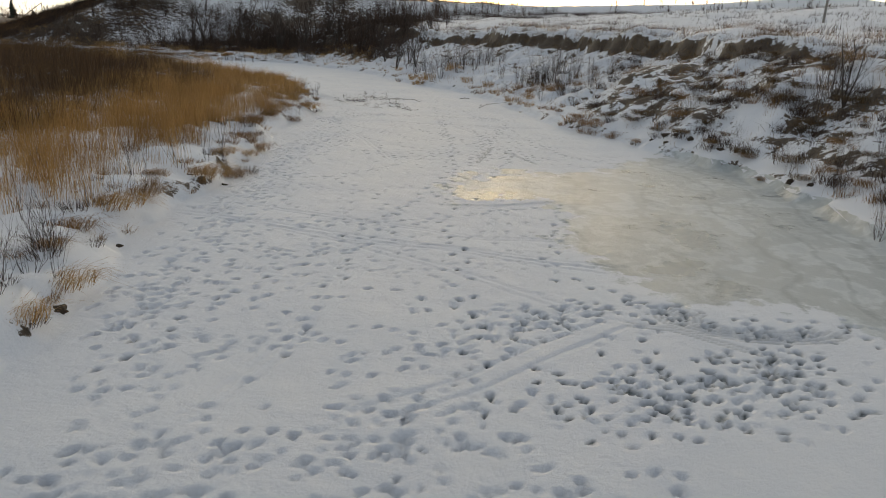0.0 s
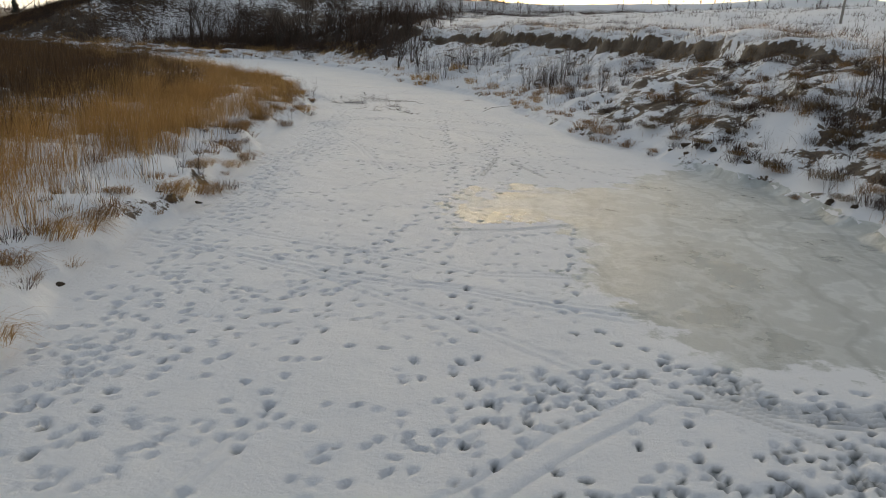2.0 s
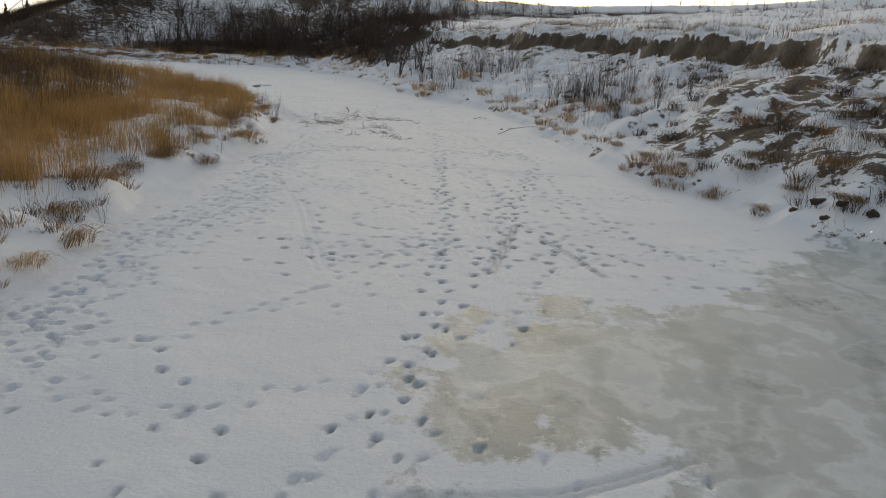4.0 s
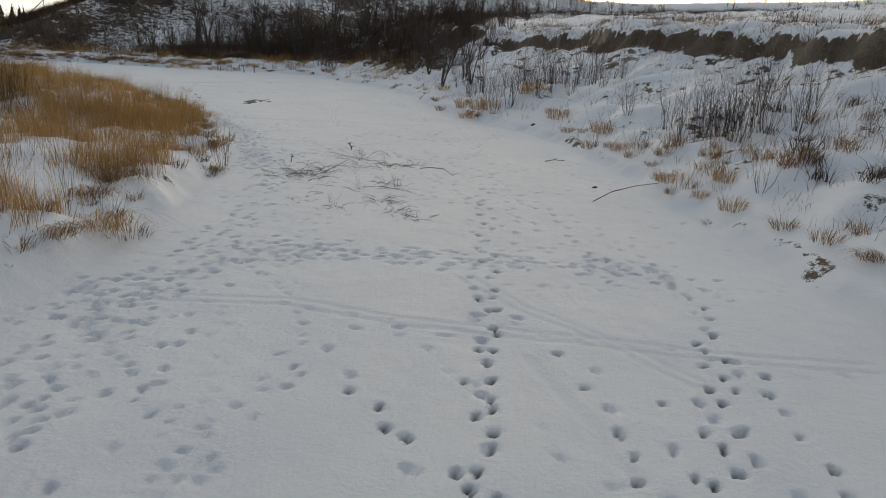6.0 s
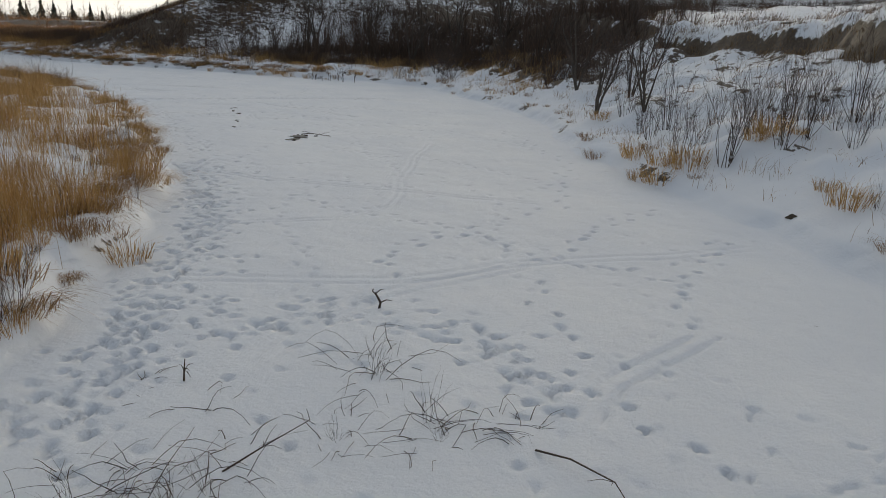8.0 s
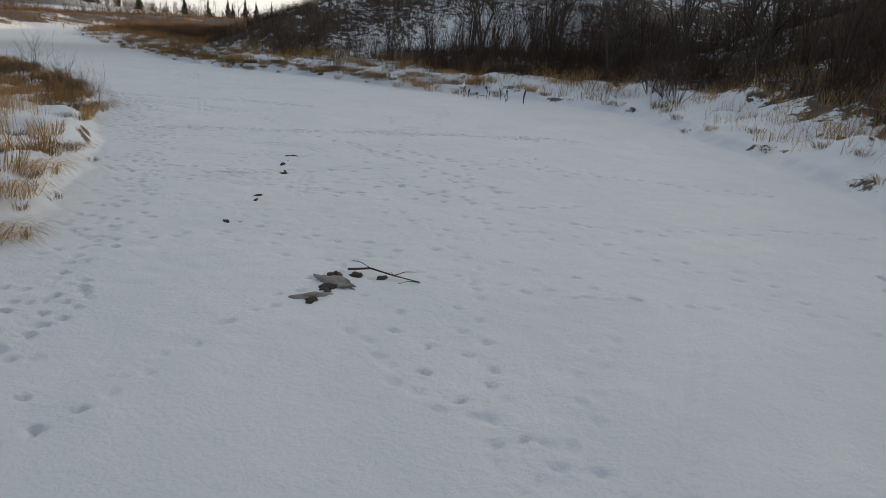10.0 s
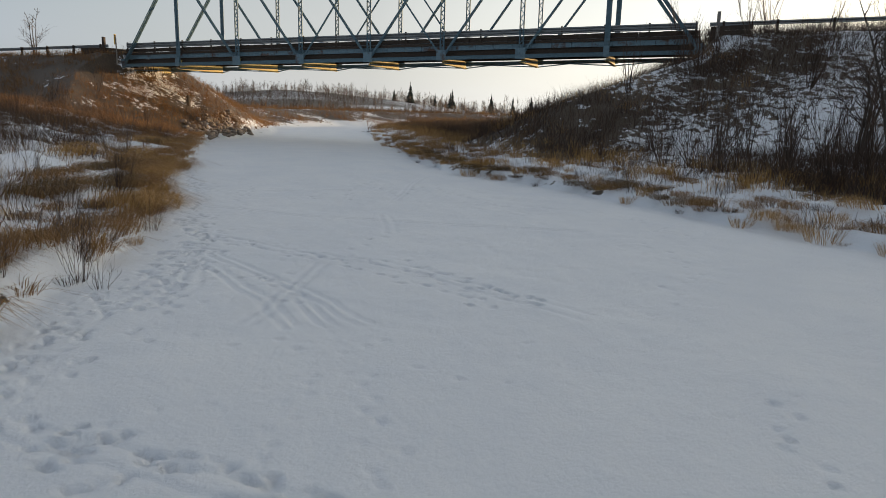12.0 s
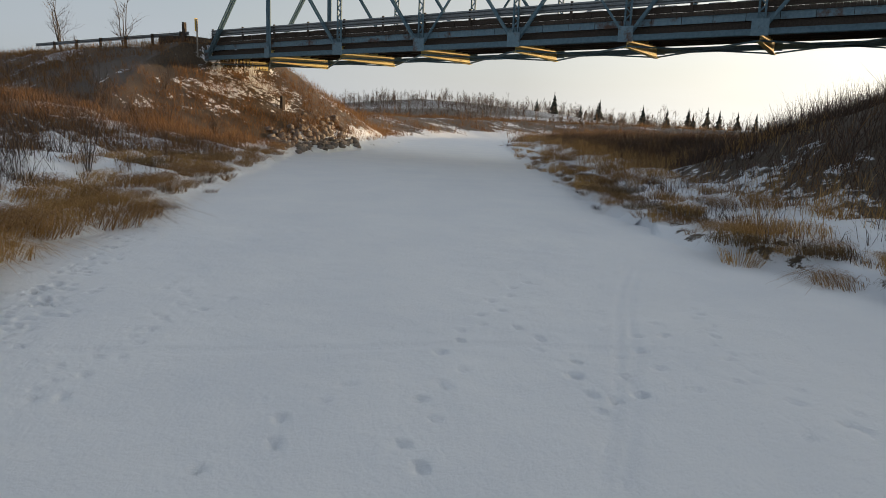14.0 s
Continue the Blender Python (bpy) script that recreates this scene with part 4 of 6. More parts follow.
for r in (0.42, WIDE - 0.42):
    n = 34
    for k in range(n):
        a, b = k * SPAN / n + 0.015, (k + 1) * SPAN / n - 0.015
        part("fascia_panel", *beam(on_bridge(a, r, CHORD + 0.90), on_bridge(b, r, CHORD + 0.90), 0.035, 0.42), FASCIA, bridge)
    for k in range(12):
        q = r + (0.18 if r < 3 else -0.18)
        part("kerb_timber", *beam(on_bridge(k * SPAN / 12 + 0.02, q, DECK + 0.24), on_bridge((k + 1) * SPAN / 12 - 0.02, q, DECK + 0.24), 0.22, 0.34), TIMBER, bridge)
    part("kerb_snow", *joined([beam(on_bridge(k * SPAN / 40, r + (0.2 if r < 3 else -0.2), DECK + 0.435), on_bridge((k + 0.8) * SPAN / 40, r + (0.2 if r < 3 else -0.2), DECK + 0.435), 0.16, 0.05) for k in range(40) if k % 5 != 2]), SNOW, bridge)["kind"] = "stuff"
part("deck", *joined([beam(on_bridge(k * 0.3, 0.3, DECK - 0.12), on_bridge(k * 0.3, WIDE - 0.3, DECK - 0.12), 0.285, 0.24) for k in range(int(SPAN / 0.3) + 1)]), TIMBER, bridge)


def rail_profile(p, q):
    """A W-shaped guard rail from p to q, 0.31 m deep with thickness."""
    p, q = np.asarray(p, float), np.asarray(q, float)
    o = unit(np.cross(q - p, UPV))
    zs = [-0.155, -0.12, -0.05, 0.0, 0.05, 0.12, 0.155]
    ds = [0.0, 0.08, 0.08, 0.01, 0.08, 0.08, 0.0]
    prof = list(zip(ds, zs)) + [(d - 0.012, z) for d, z in reversed(list(zip(ds, zs)))]
    v = np.array([c + o * d + np.array((0, 0, z)) for c in (p, q) for d, z in prof])
    n = len(prof)
    sides = [(k, (k + 1) % n, (k + 1) % n + n, k + n) for k in range(n)]
    ends = [(e + k, e + k + 1, e + n - 2 - k, e + n - 1 - k) for k in range(6) for e in (0, n)]
    return v, np.array(sides + ends)


for r in (0.34, WIDE - 0.34):
    for dz in (0.0, 0.22):
        rail = part("guard_rail", *rail_profile(on_bridge(0.3, r, DECK + 0.64 + dz), on_bridge(SPAN - 0.3, r, DECK + 0.64 + dz)), GALV, bridge, "W-shaped steel guard rail")
    for k in range(17):
        part("rail_post", *beam(on_bridge(0.4 + k * (SPAN - 0.8) / 16, r, DECK), on_bridge(0.4 + k * (SPAN - 0.8) / 16, r, DECK + 1.1), 0.12, 0.14, S3), TIMBER, rail)

# abutments of old timber, with pile bents and wing walls
for a0, s in ((0.0, -1), (SPAN, 1)):
    ab = empty("bridge_abutment", tuple(on_bridge(a0 + s * 0.8, WIDE / 2, CHORD - 2.6)), "dark timber bridge abutment with piles and wing walls", "abutment", "abutments")
    part("cap_beam", *beam(on_bridge(a0 + s * 0.35, -1.0, CHORD - 0.45), on_bridge(a0 + s * 0.35, WIDE + 1.0, CHORD - 0.45), 0.5, 0.5), TIMBER, ab)
    for k in range(7):
        r = -0.7 + k * (WIDE + 1.4) / 6
        z0 = float(ground_at(*on_bridge(a0 + s * 0.3, r, 0)[:2])) - 0.4 - GRADE * (a0 - SPAN / 2)
        part("pile", *tubes(np.array([[on_bridge(a0 + s * 0.3, r, min(z0, CHORD - 1.5)), on_bridge(a0 + s * 0.3, r, CHORD - 0.7)]]), np.full((1, 2), 0.17), 10), TIMBER, ab)
    for k in range(8):
        z = CHORD - 0.9 + k * 0.36
        part("back_plank", *beam(on_bridge(a0 + s * 0.75, -1.2, z), on_bridge(a0 + s * 0.75, WIDE + 1.2, z), 0.12, 0.34), TIMBER, ab)
    for r in (-1.2, WIDE + 1.2):
        for k in range(8):
            z = CHORD - 0.9 + k * 0.36
            part("wing_plank", *beam(on_bridge(a0 + s * 0.75, r, z), on_bridge(a0 + s * (3.6 + 0.1 * (k % 2)), r + (-0.8 if r < 0 else 0.8), z), 0.12, 0.34), TIMBER, ab)
        part("wing_post", *beam(on_bridge(a0 + s * 1.2, r - 0.14 * (1 if r < 0 else -1), CHORD - 1.6), on_bridge(a0 + s * 1.2, r - 0.14 * (1 if r < 0 else -1), CHORD + 2.9), 0.26, 0.26, S3), PALE if s > 0 and r < 0 else TIMBER, ab)

# approach guard rails on the road shoulders
for a0, s, reach in ((0.0, -1, 24.0), (SPAN, 1, 70.0)):
    for r in (-1.4, WIDE + 1.4):
        gr = empty("approach_guard_rail", tuple(on_bridge(a0 + s * 2, r, DECK - 0.1)), "steel guard rail on posts along the road shoulder", "guard rail", "approach guard rails")
        part("rail", *rail_profile(on_bridge(a0 + s * 0.6, r, DECK + 0.6), on_bridge(a0 + s * reach, r, DECK + 0.6)), GALV, gr)
        for k in range(int(reach / 3.8)):
            q = a0 + s * (1.6 + k * 3.8)
            part("post", *beam(on_bridge(q, r, DECK - 1.2), on_bridge(q, r, DECK + 0.8), 0.18, 0.18, S3), TIMBER, gr)


# ---- plants ----
def scatter(count, x0, x1, y0, y1, chance, seed):
    g = np.random.default_rng(seed)
    x, y = g.uniform(x0, x1, count), g.uniform(y0, y1, count)
    d, lft = shore(x, y)
    ok = g.random(count) < chance(x, y, d, lft)
    x, y, d, lft = x[ok], y[ok], d[ok], lft[ok]
    return x, y, land(x, y, d, lft)[0], d, g


def field(name, label, mat, count, box, chance, seed, tall, wide, per=1, spread=0.25, lean=0.35, far=False):
    """A stand of grass or brush too dense to count, as one object."""
    x, y, z, d, g = scatter(count, *box, chance, seed)
    n = len(x) * per
    grow = np.repeat(g.uniform(0.65, 1.15, len(x)) * (0.85 + 0.35 * vnoise(x, y, 2.4, seed)), per)
    bx, by = np.repeat(x, per) + g.normal(0, spread, n), np.repeat(y, per) + g.normal(0, spread, n)
    bz = np.repeat(z, per) - 0.05
    h = g.uniform(tall[0], tall[1], n) * grow
    wind = np.stack([g.normal(0.08, lean, n), g.normal(-0.05, lean, n)], axis=1) * h[:, None]
    v, f = blades(np.stack([bx, by, bz], axis=1), h, wind, g.uniform(wide[0], wide[1], n), g, 0.5, far)
    return tagged(new(name, mesh_from(name, v, f, mat)), label, "grass", kind="stuff")


def clumpy(x, y, size, seed, cut=0.0):
    return np.clip((vnoise(x, y, size, seed) + 0.5 * vnoise(x, y, size * 0.35, seed + 1) - cut) * 1.8, 0, 1)


def far_side(x, y):
    return np.abs(road_place(x, y)[1])


field("golden_grass", "tall dry golden grass on the snowy bank", GOLD, 13500, (-45, -6, 4, 76), lambda x, y, d, l: l * (d > 0.9) * (d < 11) * np.maximum(clumpy(x, y, 2.6, 51, -0.12), clumpy(x, y, 1.6, 151, 0.1) * smooth(34, 24, y)) * smooth(0.8, 3.0, d), 61, (0.6, 1.75), (0.0045, 0.011), 30, 0.20, 0.22)
field("tan_grass", "dry tan grass and reeds behind the bank", TAN, 13000, (-60, -8, 0, 80), lambda x, y, d, l: l * (d > 3.0) * (d < 24) * clumpy(x, y, 4.0, 53, -0.15), 62, (0.5, 1.6), (0.006, 0.014), 22, 0.26, 0.25, True)
field("meadow_brush", "dark dry brush covering the low meadow", BRUSH, 15000, (-80, -12, -10, 86), lambda x, y, d, l: l * (d > 6) * smooth(5, 12, d) * clumpy(x, y, 5, 55, -0.4), 63, (0.5, 1.5), (0.010, 0.024), 12, 0.35, 0.28, True)
field("meadow_reeds", "tall dark brown reeds standing over the meadow", REED, 11000, (-70, -14, 22, 76), lambda x, y, d, l: l * (d > 6.0) * smooth(5.5, 9, d) * (0.3 + clumpy(x, y, 7, 255, -0.6)), 263, (1.3, 2.6), (0.012, 0.028), 13, 0.4, 0.14, True)
field("russet_grass", "russet grass on the sunlit abutment slope", RUSSET, 14500, (-150, -66, 55, 104), lambda x, y, d, l: l * (d > 1.6) * clumpy(x, y, 4, 57, -0.9) * smooth(-74, -94, x), 64, (0.5, 1.4), (0.016, 0.036), 14, 0.35, 0.3, True)
field("bank_brush", "dark brown brush on the downstream bank", BRUSH, 10500, (-112, -48, 54, 88), lambda x, y, d, l: l * (d > 2.4) * np.maximum(clumpy(x, y, 3.0, 58, -0.1), 0.9 * smooth(4, 7, d) * smooth(-56, -66, x)) * smooth(-108, -92, x), 164, (0.5, 1.5), (0.010, 0.024), 15, 0.38, 0.32, True)
field("bank_grass", "golden grass tufts along the downstream bank", TAN, 5000, (-105, -36, 66, 90), lambda x, y, d, l: l * (d > 0.5) * (d < 5.5) * clumpy(x, y, 1.8, 59, 0.25), 65, (0.35, 0.95), (0.008, 0.016), 26, 0.2, 0.5)
field("far_bank_grass", "tall tan grass along the far bank", GOLD, 12000, (-135, -20, 86, 125), lambda x, y, d, l: (~l) * (d > 0.9) * (d < 8) * clumpy(x, y, 2.2, 67, 0.1 - 0.5 * smooth(1.5, 3.5, d)) * (0.45 + 0.55 * smooth(1.5, 4, d)), 66, (0.4, 1.15), (0.009, 0.02), 18, 0.24, 0.34)
field("far_bank_brush", "brown brush behind the far bank", TAN, 10000, (-150, -55, 92, 130), lambda x, y, d, l: (~l) * (d > 1.6) * (d < 22) * clumpy(x, y, 3.0, 167, -0.2) * smooth(-58, -72, x), 166, (0.6, 1.5), (0.012, 0.028), 14, 0.35, 0.3, True)
field("shelf_weeds", "dark weed stalks on the snowy river shelf", BRUSH, 4200, (-80, -28, 93, 112), lambda x, y, d, l: (~l) * (d > 0.7) * (d < 12) * (0.12 + clumpy(x, y, 2.4, 267, 0.1)), 266, (0.3, 1.0), (0.008, 0.016), 9, 0.22, 0.34)
field("nose_brush", "dark reddish brush on the embankment nose", BRUSH, 17000, (-135, -55, 98, 150), lambda x, y, d, l: (~l) * (d > 5) * clumpy(x, y, 5, 69, -0.9) * smooth(-58, -66, x) * smooth(42, 27, far_side(x, y)), 68, (0.8, 2.0), (0.014, 0.034), 13, 0.4, 0.3, True)
field("far_reeds", "sunlit golden reeds along the far reach of the river", RUSSET, 9000, (-240, -125, 70, 200), lambda x, y, d, l: (d > 0.8) * (d < 30) * clumpy(x, y, 6, 71, -0.5), 70, (0.6, 1.7), (0.05, 0.10), 7, 0.5, 0.3, True)
field("slope_weeds", "dry weed stalks poking through snow", TAN, 9000, (-30, 34, 14, 110), lambda x, y, d, l: (~l) * (d > 0.5) * (d < 24) * (0.3 + clumpy(x, y, 3.5, 73, 0.0)), 72, (0.2, 0.75), (0.006, 0.012), 9, 0.18, 0.35)
field("slope_stalks", "dark bent stalks on the snowy slope", TAN, 9000, (-30, 34, 14, 100), lambda x, y, d, l: (~l) * (d > 1.0) * (d < 20) * (0.2 + clumpy(x, y, 2.6, 173, 0.1)), 172, (0.2, 0.75), (0.006, 0.013), 10, 0.2, 0.5)
field("plateau_weeds", "dark dry weeds on the snowy plateau", BRUSH, 12000, (-30, 150, 45, 190), lambda x, y, d, l: (~l) * (d > 12) * (0.15 + clumpy(x, y, 9, 75, 0.0)), 74, (0.3, 1.0), (0.025, 0.06), 6, 0.5, 0.25, True)
field("hillside_brush", "bare dark brush on the road embankment", BRUSH, 26000, (-68, 60, 97, 190), lambda x, y, d, l: (~l) * (d > 6) * (0.25 + clumpy(x, y, 4, 77, -0.3)) * smooth(36, 22, far_side(x, y)), 76, (0.6, 1.8), (0.014, 0.034), 12, 0.5, 0.3, True)
field("bend_brush", "dark brush above the outer bend of the river", BRUSH, 24000, (-60, -8, 74, 128), lambda x, y, d, l: (~l) * (d > 4.5) * (0.1 + clumpy(x, y, 4, 79, -0.55)) * smooth(-13, -20, x) * smooth(-60, -46, x), 78, (0.6, 2.0), (0.014, 0.034), 12, 0.4, 0.3, True)
field("brow_weeds", "bare twiggy weeds on the plateau above the cut brow", TWIG, 9500, (-16, 60, 20, 100), lambda x, y, d, l: (~l) * (d > 12.6) * (d < 32) * (0.12 + clumpy(x, y, 3.0, 281, 0.05)), 280, (0.4, 1.3), (0.010, 0.022), 10, 0.35, 0.3, True)
field("brow_thatch", "brown dead grass hanging over the cut brow", THATCH_BROWN, 19000, (-22, 30, 18, 100), lambda x, y, d, l: (~l) * (d > 11.2) * (d < 13.6) * (0.3 + clumpy(x, y, 2.2, 279, -0.1)), 278, (0.25, 0.7), (0.010, 0.022), 16, 0.2, 0.6)
field("steep_bank_tussocks", "dark tussocks of dead grass on the steep snowy bank", BRUSH, 900, (2, 21, 15, 58), lambda x, y, d, l: (~l) * (d > 0.9) * (d < 12.5) * (0.25 + clumpy(x, y, 1.9, 193, 0.0)) * (0.4 + 0.6 * smooth(50, 40, y)), 194, (0.3, 0.75), (0.010, 0.022), 75, 0.21, 0.55)
field("bank_tan_tussocks", "tan tussocks of dead grass on the steep snowy bank", TAN, 420, (-2, 21, 15, 58), lambda x, y, d, l: (~l) * (d > 0.5) * (d < 12.5) * (0.2 + clumpy(x, y, 1.9, 293, 0.1)), 294, (0.3, 0.8), (0.008, 0.016), 60, 0.18, 0.5)
field("tall_golden_grass", "tall dry golden grass standing above the bank edge", GOLD, 4200, (-24, -8, 8, 46), lambda x, y, d, l: l * (d > 2.2) * (d < 9) * clumpy(x, y, 2.2, 251, -0.2), 261, (0.9, 1.8), (0.005, 0.011), 30, 0.2, 0.2)
field("point_grass", "dense golden grass on the low point of the bank", GOLD, 2600, (-26, -11, 36, 62), lambda x, y, d, l: l * (d > 0.5) * (d < 6.5) * clumpy(x, y, 2.0, 351, -0.12) * smooth(0.4, 1.2, d), 361, (0.7, 1.5), (0.005, 0.012), 34, 0.2, 0.26)


def tuft_mesh(name, seed, count, tall, radius, mat, lean=0.45):
    g = np.random.default_rng(seed)
    r, a = radius * np.sqrt(g.random(count)), g.uniform(0, 6.28, count)
    b = np.stack([r * np.cos(a), r * np.sin(a), np.full(count, -0.05)], axis=1)
    h = g.uniform(tall * 0.45, tall, count)
    out = np.stack([np.cos(a), np.sin(a)], axis=1) * (g.uniform(0.1, 1.4, count) * lean * h)[:, None] + g.normal(0, 0.1, (count, 2)) * h[:, None] + np.array((0.1, -0.06)) * h[:, None]
    v, f = blades(b, h, out, g.uniform(0.006, 0.013, count), g, 1.1)
    return mesh_from(name, v, f, mat)


def thatch_mesh(name, seed, count, tall, radius, mat):
    """Grass thatch combed over to one side, its tips hanging down."""
    g = np.random.default_rng(seed)
    r, a = radius * np.sqrt(g.random(count)), g.uniform(0, 6.28, count)
    b = np.stack([r * np.cos(a), r * np.sin(a), np.full(count, -0.03)], axis=1)
    h = g.uniform(tall * 0.5, tall, count)
    out = np.stack([g.uniform(0.3, 1.5, count), g.normal(0, 0.55, count)], axis=1) * h[:, None]
    v, f = blades(b, h, out, g.uniform(0.006, 0.013, count), g, 2.1, False, True)
    return mesh_from(name, v, f, mat)


def shrub_mesh(name, seed, stems, tall, spread, mat, twigs=4, thick=0.012, fork=0.45, N=4, deep=2):
    """Bare shrub: upright stems, each with side twigs and finer twigs on those."""
    g = np.random.default_rng(seed)
    paths, radii = [], []
    t = np.linspace(0, 1, N)

    def grow(p, way, long, r, level):
        bend = g.normal(0, 0.14, (N, 3)) * long * 0.5 * t[:, None]
        P = p + way * long * t[:, None] + bend + np.array((0, 0, 0.12 * long)) * (t ** 2)[:, None]
        paths.append(P)
        radii.append(r * (1 - 0.75 * t))
        if level < deep:
            for _ in range(twigs if level == 0 else max(1, twigs - 2)):
                s = g.uniform(0.25, 0.95)
                k = min(int(s * (N - 1)), N - 2)
                q = P[k] + (P[k + 1] - P[k]) * (s * (N - 1) - k)
                grow(q, unit(way + g.normal(0, fork, 3) + np.array((0, 0, 0.15))), long * g.uniform(0.25, 0.5), r * 0.5, level + 1)

    for _ in range(stems):
        a = g.uniform(0, 6.28)
        lean = abs(g.normal(0, spread))
        grow(np.array((0.12 * math.cos(a) * stems ** 0.5 * 0.3, 0.12 * math.sin(a) * stems ** 0.5 * 0.3, -0.08)), unit((math.cos(a) * lean, math.sin(a) * lean, 1)), tall * g.uniform(0.55, 1.0), thick * g.uniform(0.7, 1.2), 0)
    v, f = tubes(np.array(paths), np.array(radii), 3)
    return mesh_from(name, v, f, mat)


def plant_thing(name, mesh, x, y, label, category, group, scale=1.0, turn=0.0, sink=0.0):
    ob = new(name, mesh)
    ob.matrix_world = pose(x, y, float(ground_at(x, y)) - sink, 0, 0, turn) @ Matrix.Scale(scale, 4)
    return tagged(ob, label, category, group)


def pick(count, box, chance, seed):
    x, y, z, d, g = scatter(count, *box, chance, seed)
    return list(zip(x, y))


TUFTS = [tuft_mesh("grass_tuft", 100 + k, n, h, r, m, e) for k, (n, h, r, m, e) in enumerate([(130, 0.75, 0.34, GOLD, 0.6), (110, 0.6, 0.30, TAN, 0.8), (150, 0.95, 0.4, GOLD, 0.45), (85, 0.45, 0.26, TAN, 1.0), (110, 0.5, 0.34, BRUSH, 0.9)])]
TUFT_LABELS = ["dry golden grass tuft on the snowy bank", "bent tan grass tuft at the bank foot", "tall golden grass tuft on the bank", "low drooping tan grass tuft in snow", "dark tussock of dead grass on the bank"]
rng = np.random.default_rng(9)


def tufts(points, kinds, spread=0.25, scale=1.0, name="grass_tuft"):
    for x, y in points:
        k = int(rng.choice(kinds))
        plant_thing(name, TUFTS[k], x + rng.normal(0, spread), y + rng.normal(0, spread), TUFT_LABELS[k], "grass tuft", "bank grass tufts", scale * rng.uniform(0.55, 1.3), rng.uniform(0, 360))


def along_bank(line, i0, i1, gap, off, jitter):
    x, y, az = resample(line[i0:i1], gap)
    s = off + rng.uniform(-jitter, jitter, len(x))
    return np.stack([x - np.sin(az) * s, y + np.cos(az) * s], axis=1)


tufts(along_bank(LEFT, 2, 12, 1.1, 0.8, 0.5), [1, 3, 4])
tufts(along_bank(LEFT, 11, 16, 0.9, 0.7, 0.5), [0, 1, 2, 3])
tufts(along_bank(LEFT, 15, 23, 1.0, 0.6, 0.5), [0, 1, 3, 4])
tufts(along_bank(LEFT, 2, 16, 0.9, 1.3, 1.1), [1, 3, 4, 4], 0.25, 0.7, "grass_tussock")
tufts(along_bank(LEFT, 16, 23, 1.2, 2.2, 1.6), [3, 4, 4], 0.3, 1.0, "grass_tussock")
tufts(along_bank(RIGHT, 17, 24, 1.0, -1.8, 1.6), [3, 4, 4], 0.3, 0.9, "grass_tussock")
tufts(along_bank(RIGHT, 12, 20, 1.7, -0.9, 0.8), [0, 1, 3])
tufts(along_bank(RIGHT, 17, 26, 0.8, -0.9, 0.9), [0, 1, 2, 3, 4])
tufts([(2.4, 42.6), (3.0, 42.2), (1.9, 42.0), (3.0, 40.4), (3.6, 40.0), (4.6, 38.9), (5.4, 36.9), (6.3, 36.4), (6.8, 37.6)], [1, 4], 0.15, 1.2)
tufts([(-9.8, 67.9), (-10.5, 68.6), (-8.9, 68.4), (-8.0, 68.8), (-7.2, 69.6), (-11.4, 70.2), (-6.4, 69.2)], [0, 2], 0.25, 1.2)
tufts([(0.2, 54.0), (-0.3, 49.6), (-1.2, 51.5), (1.0, 47.5), (-4.2, 61.4), (-3.0, 58.2)], [1, 3], 0.2, 0.8)

tufts([(-0.6, 50.4), (-1.4, 52.6), (-1.0, 53.4), (-2.0, 54.4), (-1.6, 55.4), (-2.8, 56.6), (-2.4, 57.4), (-3.6, 59.2), (-3.4, 60.4), (0.4, 49.2), (0.0, 51.2), (-4.4, 62.4), (-5.4, 64.6), (-6.2, 65.6), (1.6, 46.6)], [0, 1, 2], 0.3, 0.95)

THATCH = [thatch_mesh("grass_thatch", 150 + k, n, h, r, m) for k, (n, h, r, m) in enumerate([(190, 0.75, 0.45, TAN), (150, 0.6, 0.35, TAN), (180, 0.8, 0.5, GOLD)])]


def thatches(line, i0, i1, gap, off, jitter, side, scale=1.0, kinds=(0, 1, 2)):
    """Drooping grass along a bank, combed towards the river."""
    x, y, az = resample(line[i0:i1], gap)
    for a, b, c in zip(x, y, az):
        s = (off + rng.uniform(-jitter, jitter)) * side
        plant_thing("grass_thatch", THATCH[int(rng.choice(kinds))], a - math.sin(c) * s, b + math.cos(c) * s, "drooping thatch of dead brown grass on the bank edge", "grass tuft", "drooping bank grass", scale * rng.uniform(0.7, 1.3), math.degrees(c) - 90 * side + rng.normal(0, 35))


thatches(LEFT, 16, 22, 0.75, 0.9, 0.8, 1, 1.25, (0, 1))
thatches(LEFT, 16, 22, 1.3, 2.4, 0.8, 1, 1.2)
thatches(LEFT, 21, 24, 1.0, 0.9, 0.6, 1, 1.3, (0, 1))
thatches(LEFT, 11, 16, 1.6, 0.8, 0.6, 1, 1.0)
thatches(LEFT, 18, 22, 0.9, 0.6, 0.5, 1, 1.5, (0, 2, 2))
thatches(LEFT, 2, 11, 1.6, 0.8, 0.6, 1, 1.1)
thatches(RIGHT, 18, 25, 1.6, 1.2, 0.9, -1, 1.1)
thatches(RIGHT, 3, 9, 2.2, 1.0, 0.7, -1, 0.8, (0, 1))
THATCH.extend(thatch_mesh("grass_thatch", 160 + k, n, h, r, THATCH_BROWN) for k, (n, h, r) in enumerate([(200, 0.6, 0.5), (170, 0.5, 0.4)]))
for off in (1.4, 3.0, 4.8, 6.6, 8.6, 10.4):
    thatches(RIGHT, 2, 8, 2.1, off, 0.9, -1, 1.25, (0, 3, 3, 4, 4))
thatches(RIGHT, 19, 24, 1.1, 0.9, 0.6, -1, 1.2, (0, 3, 4))
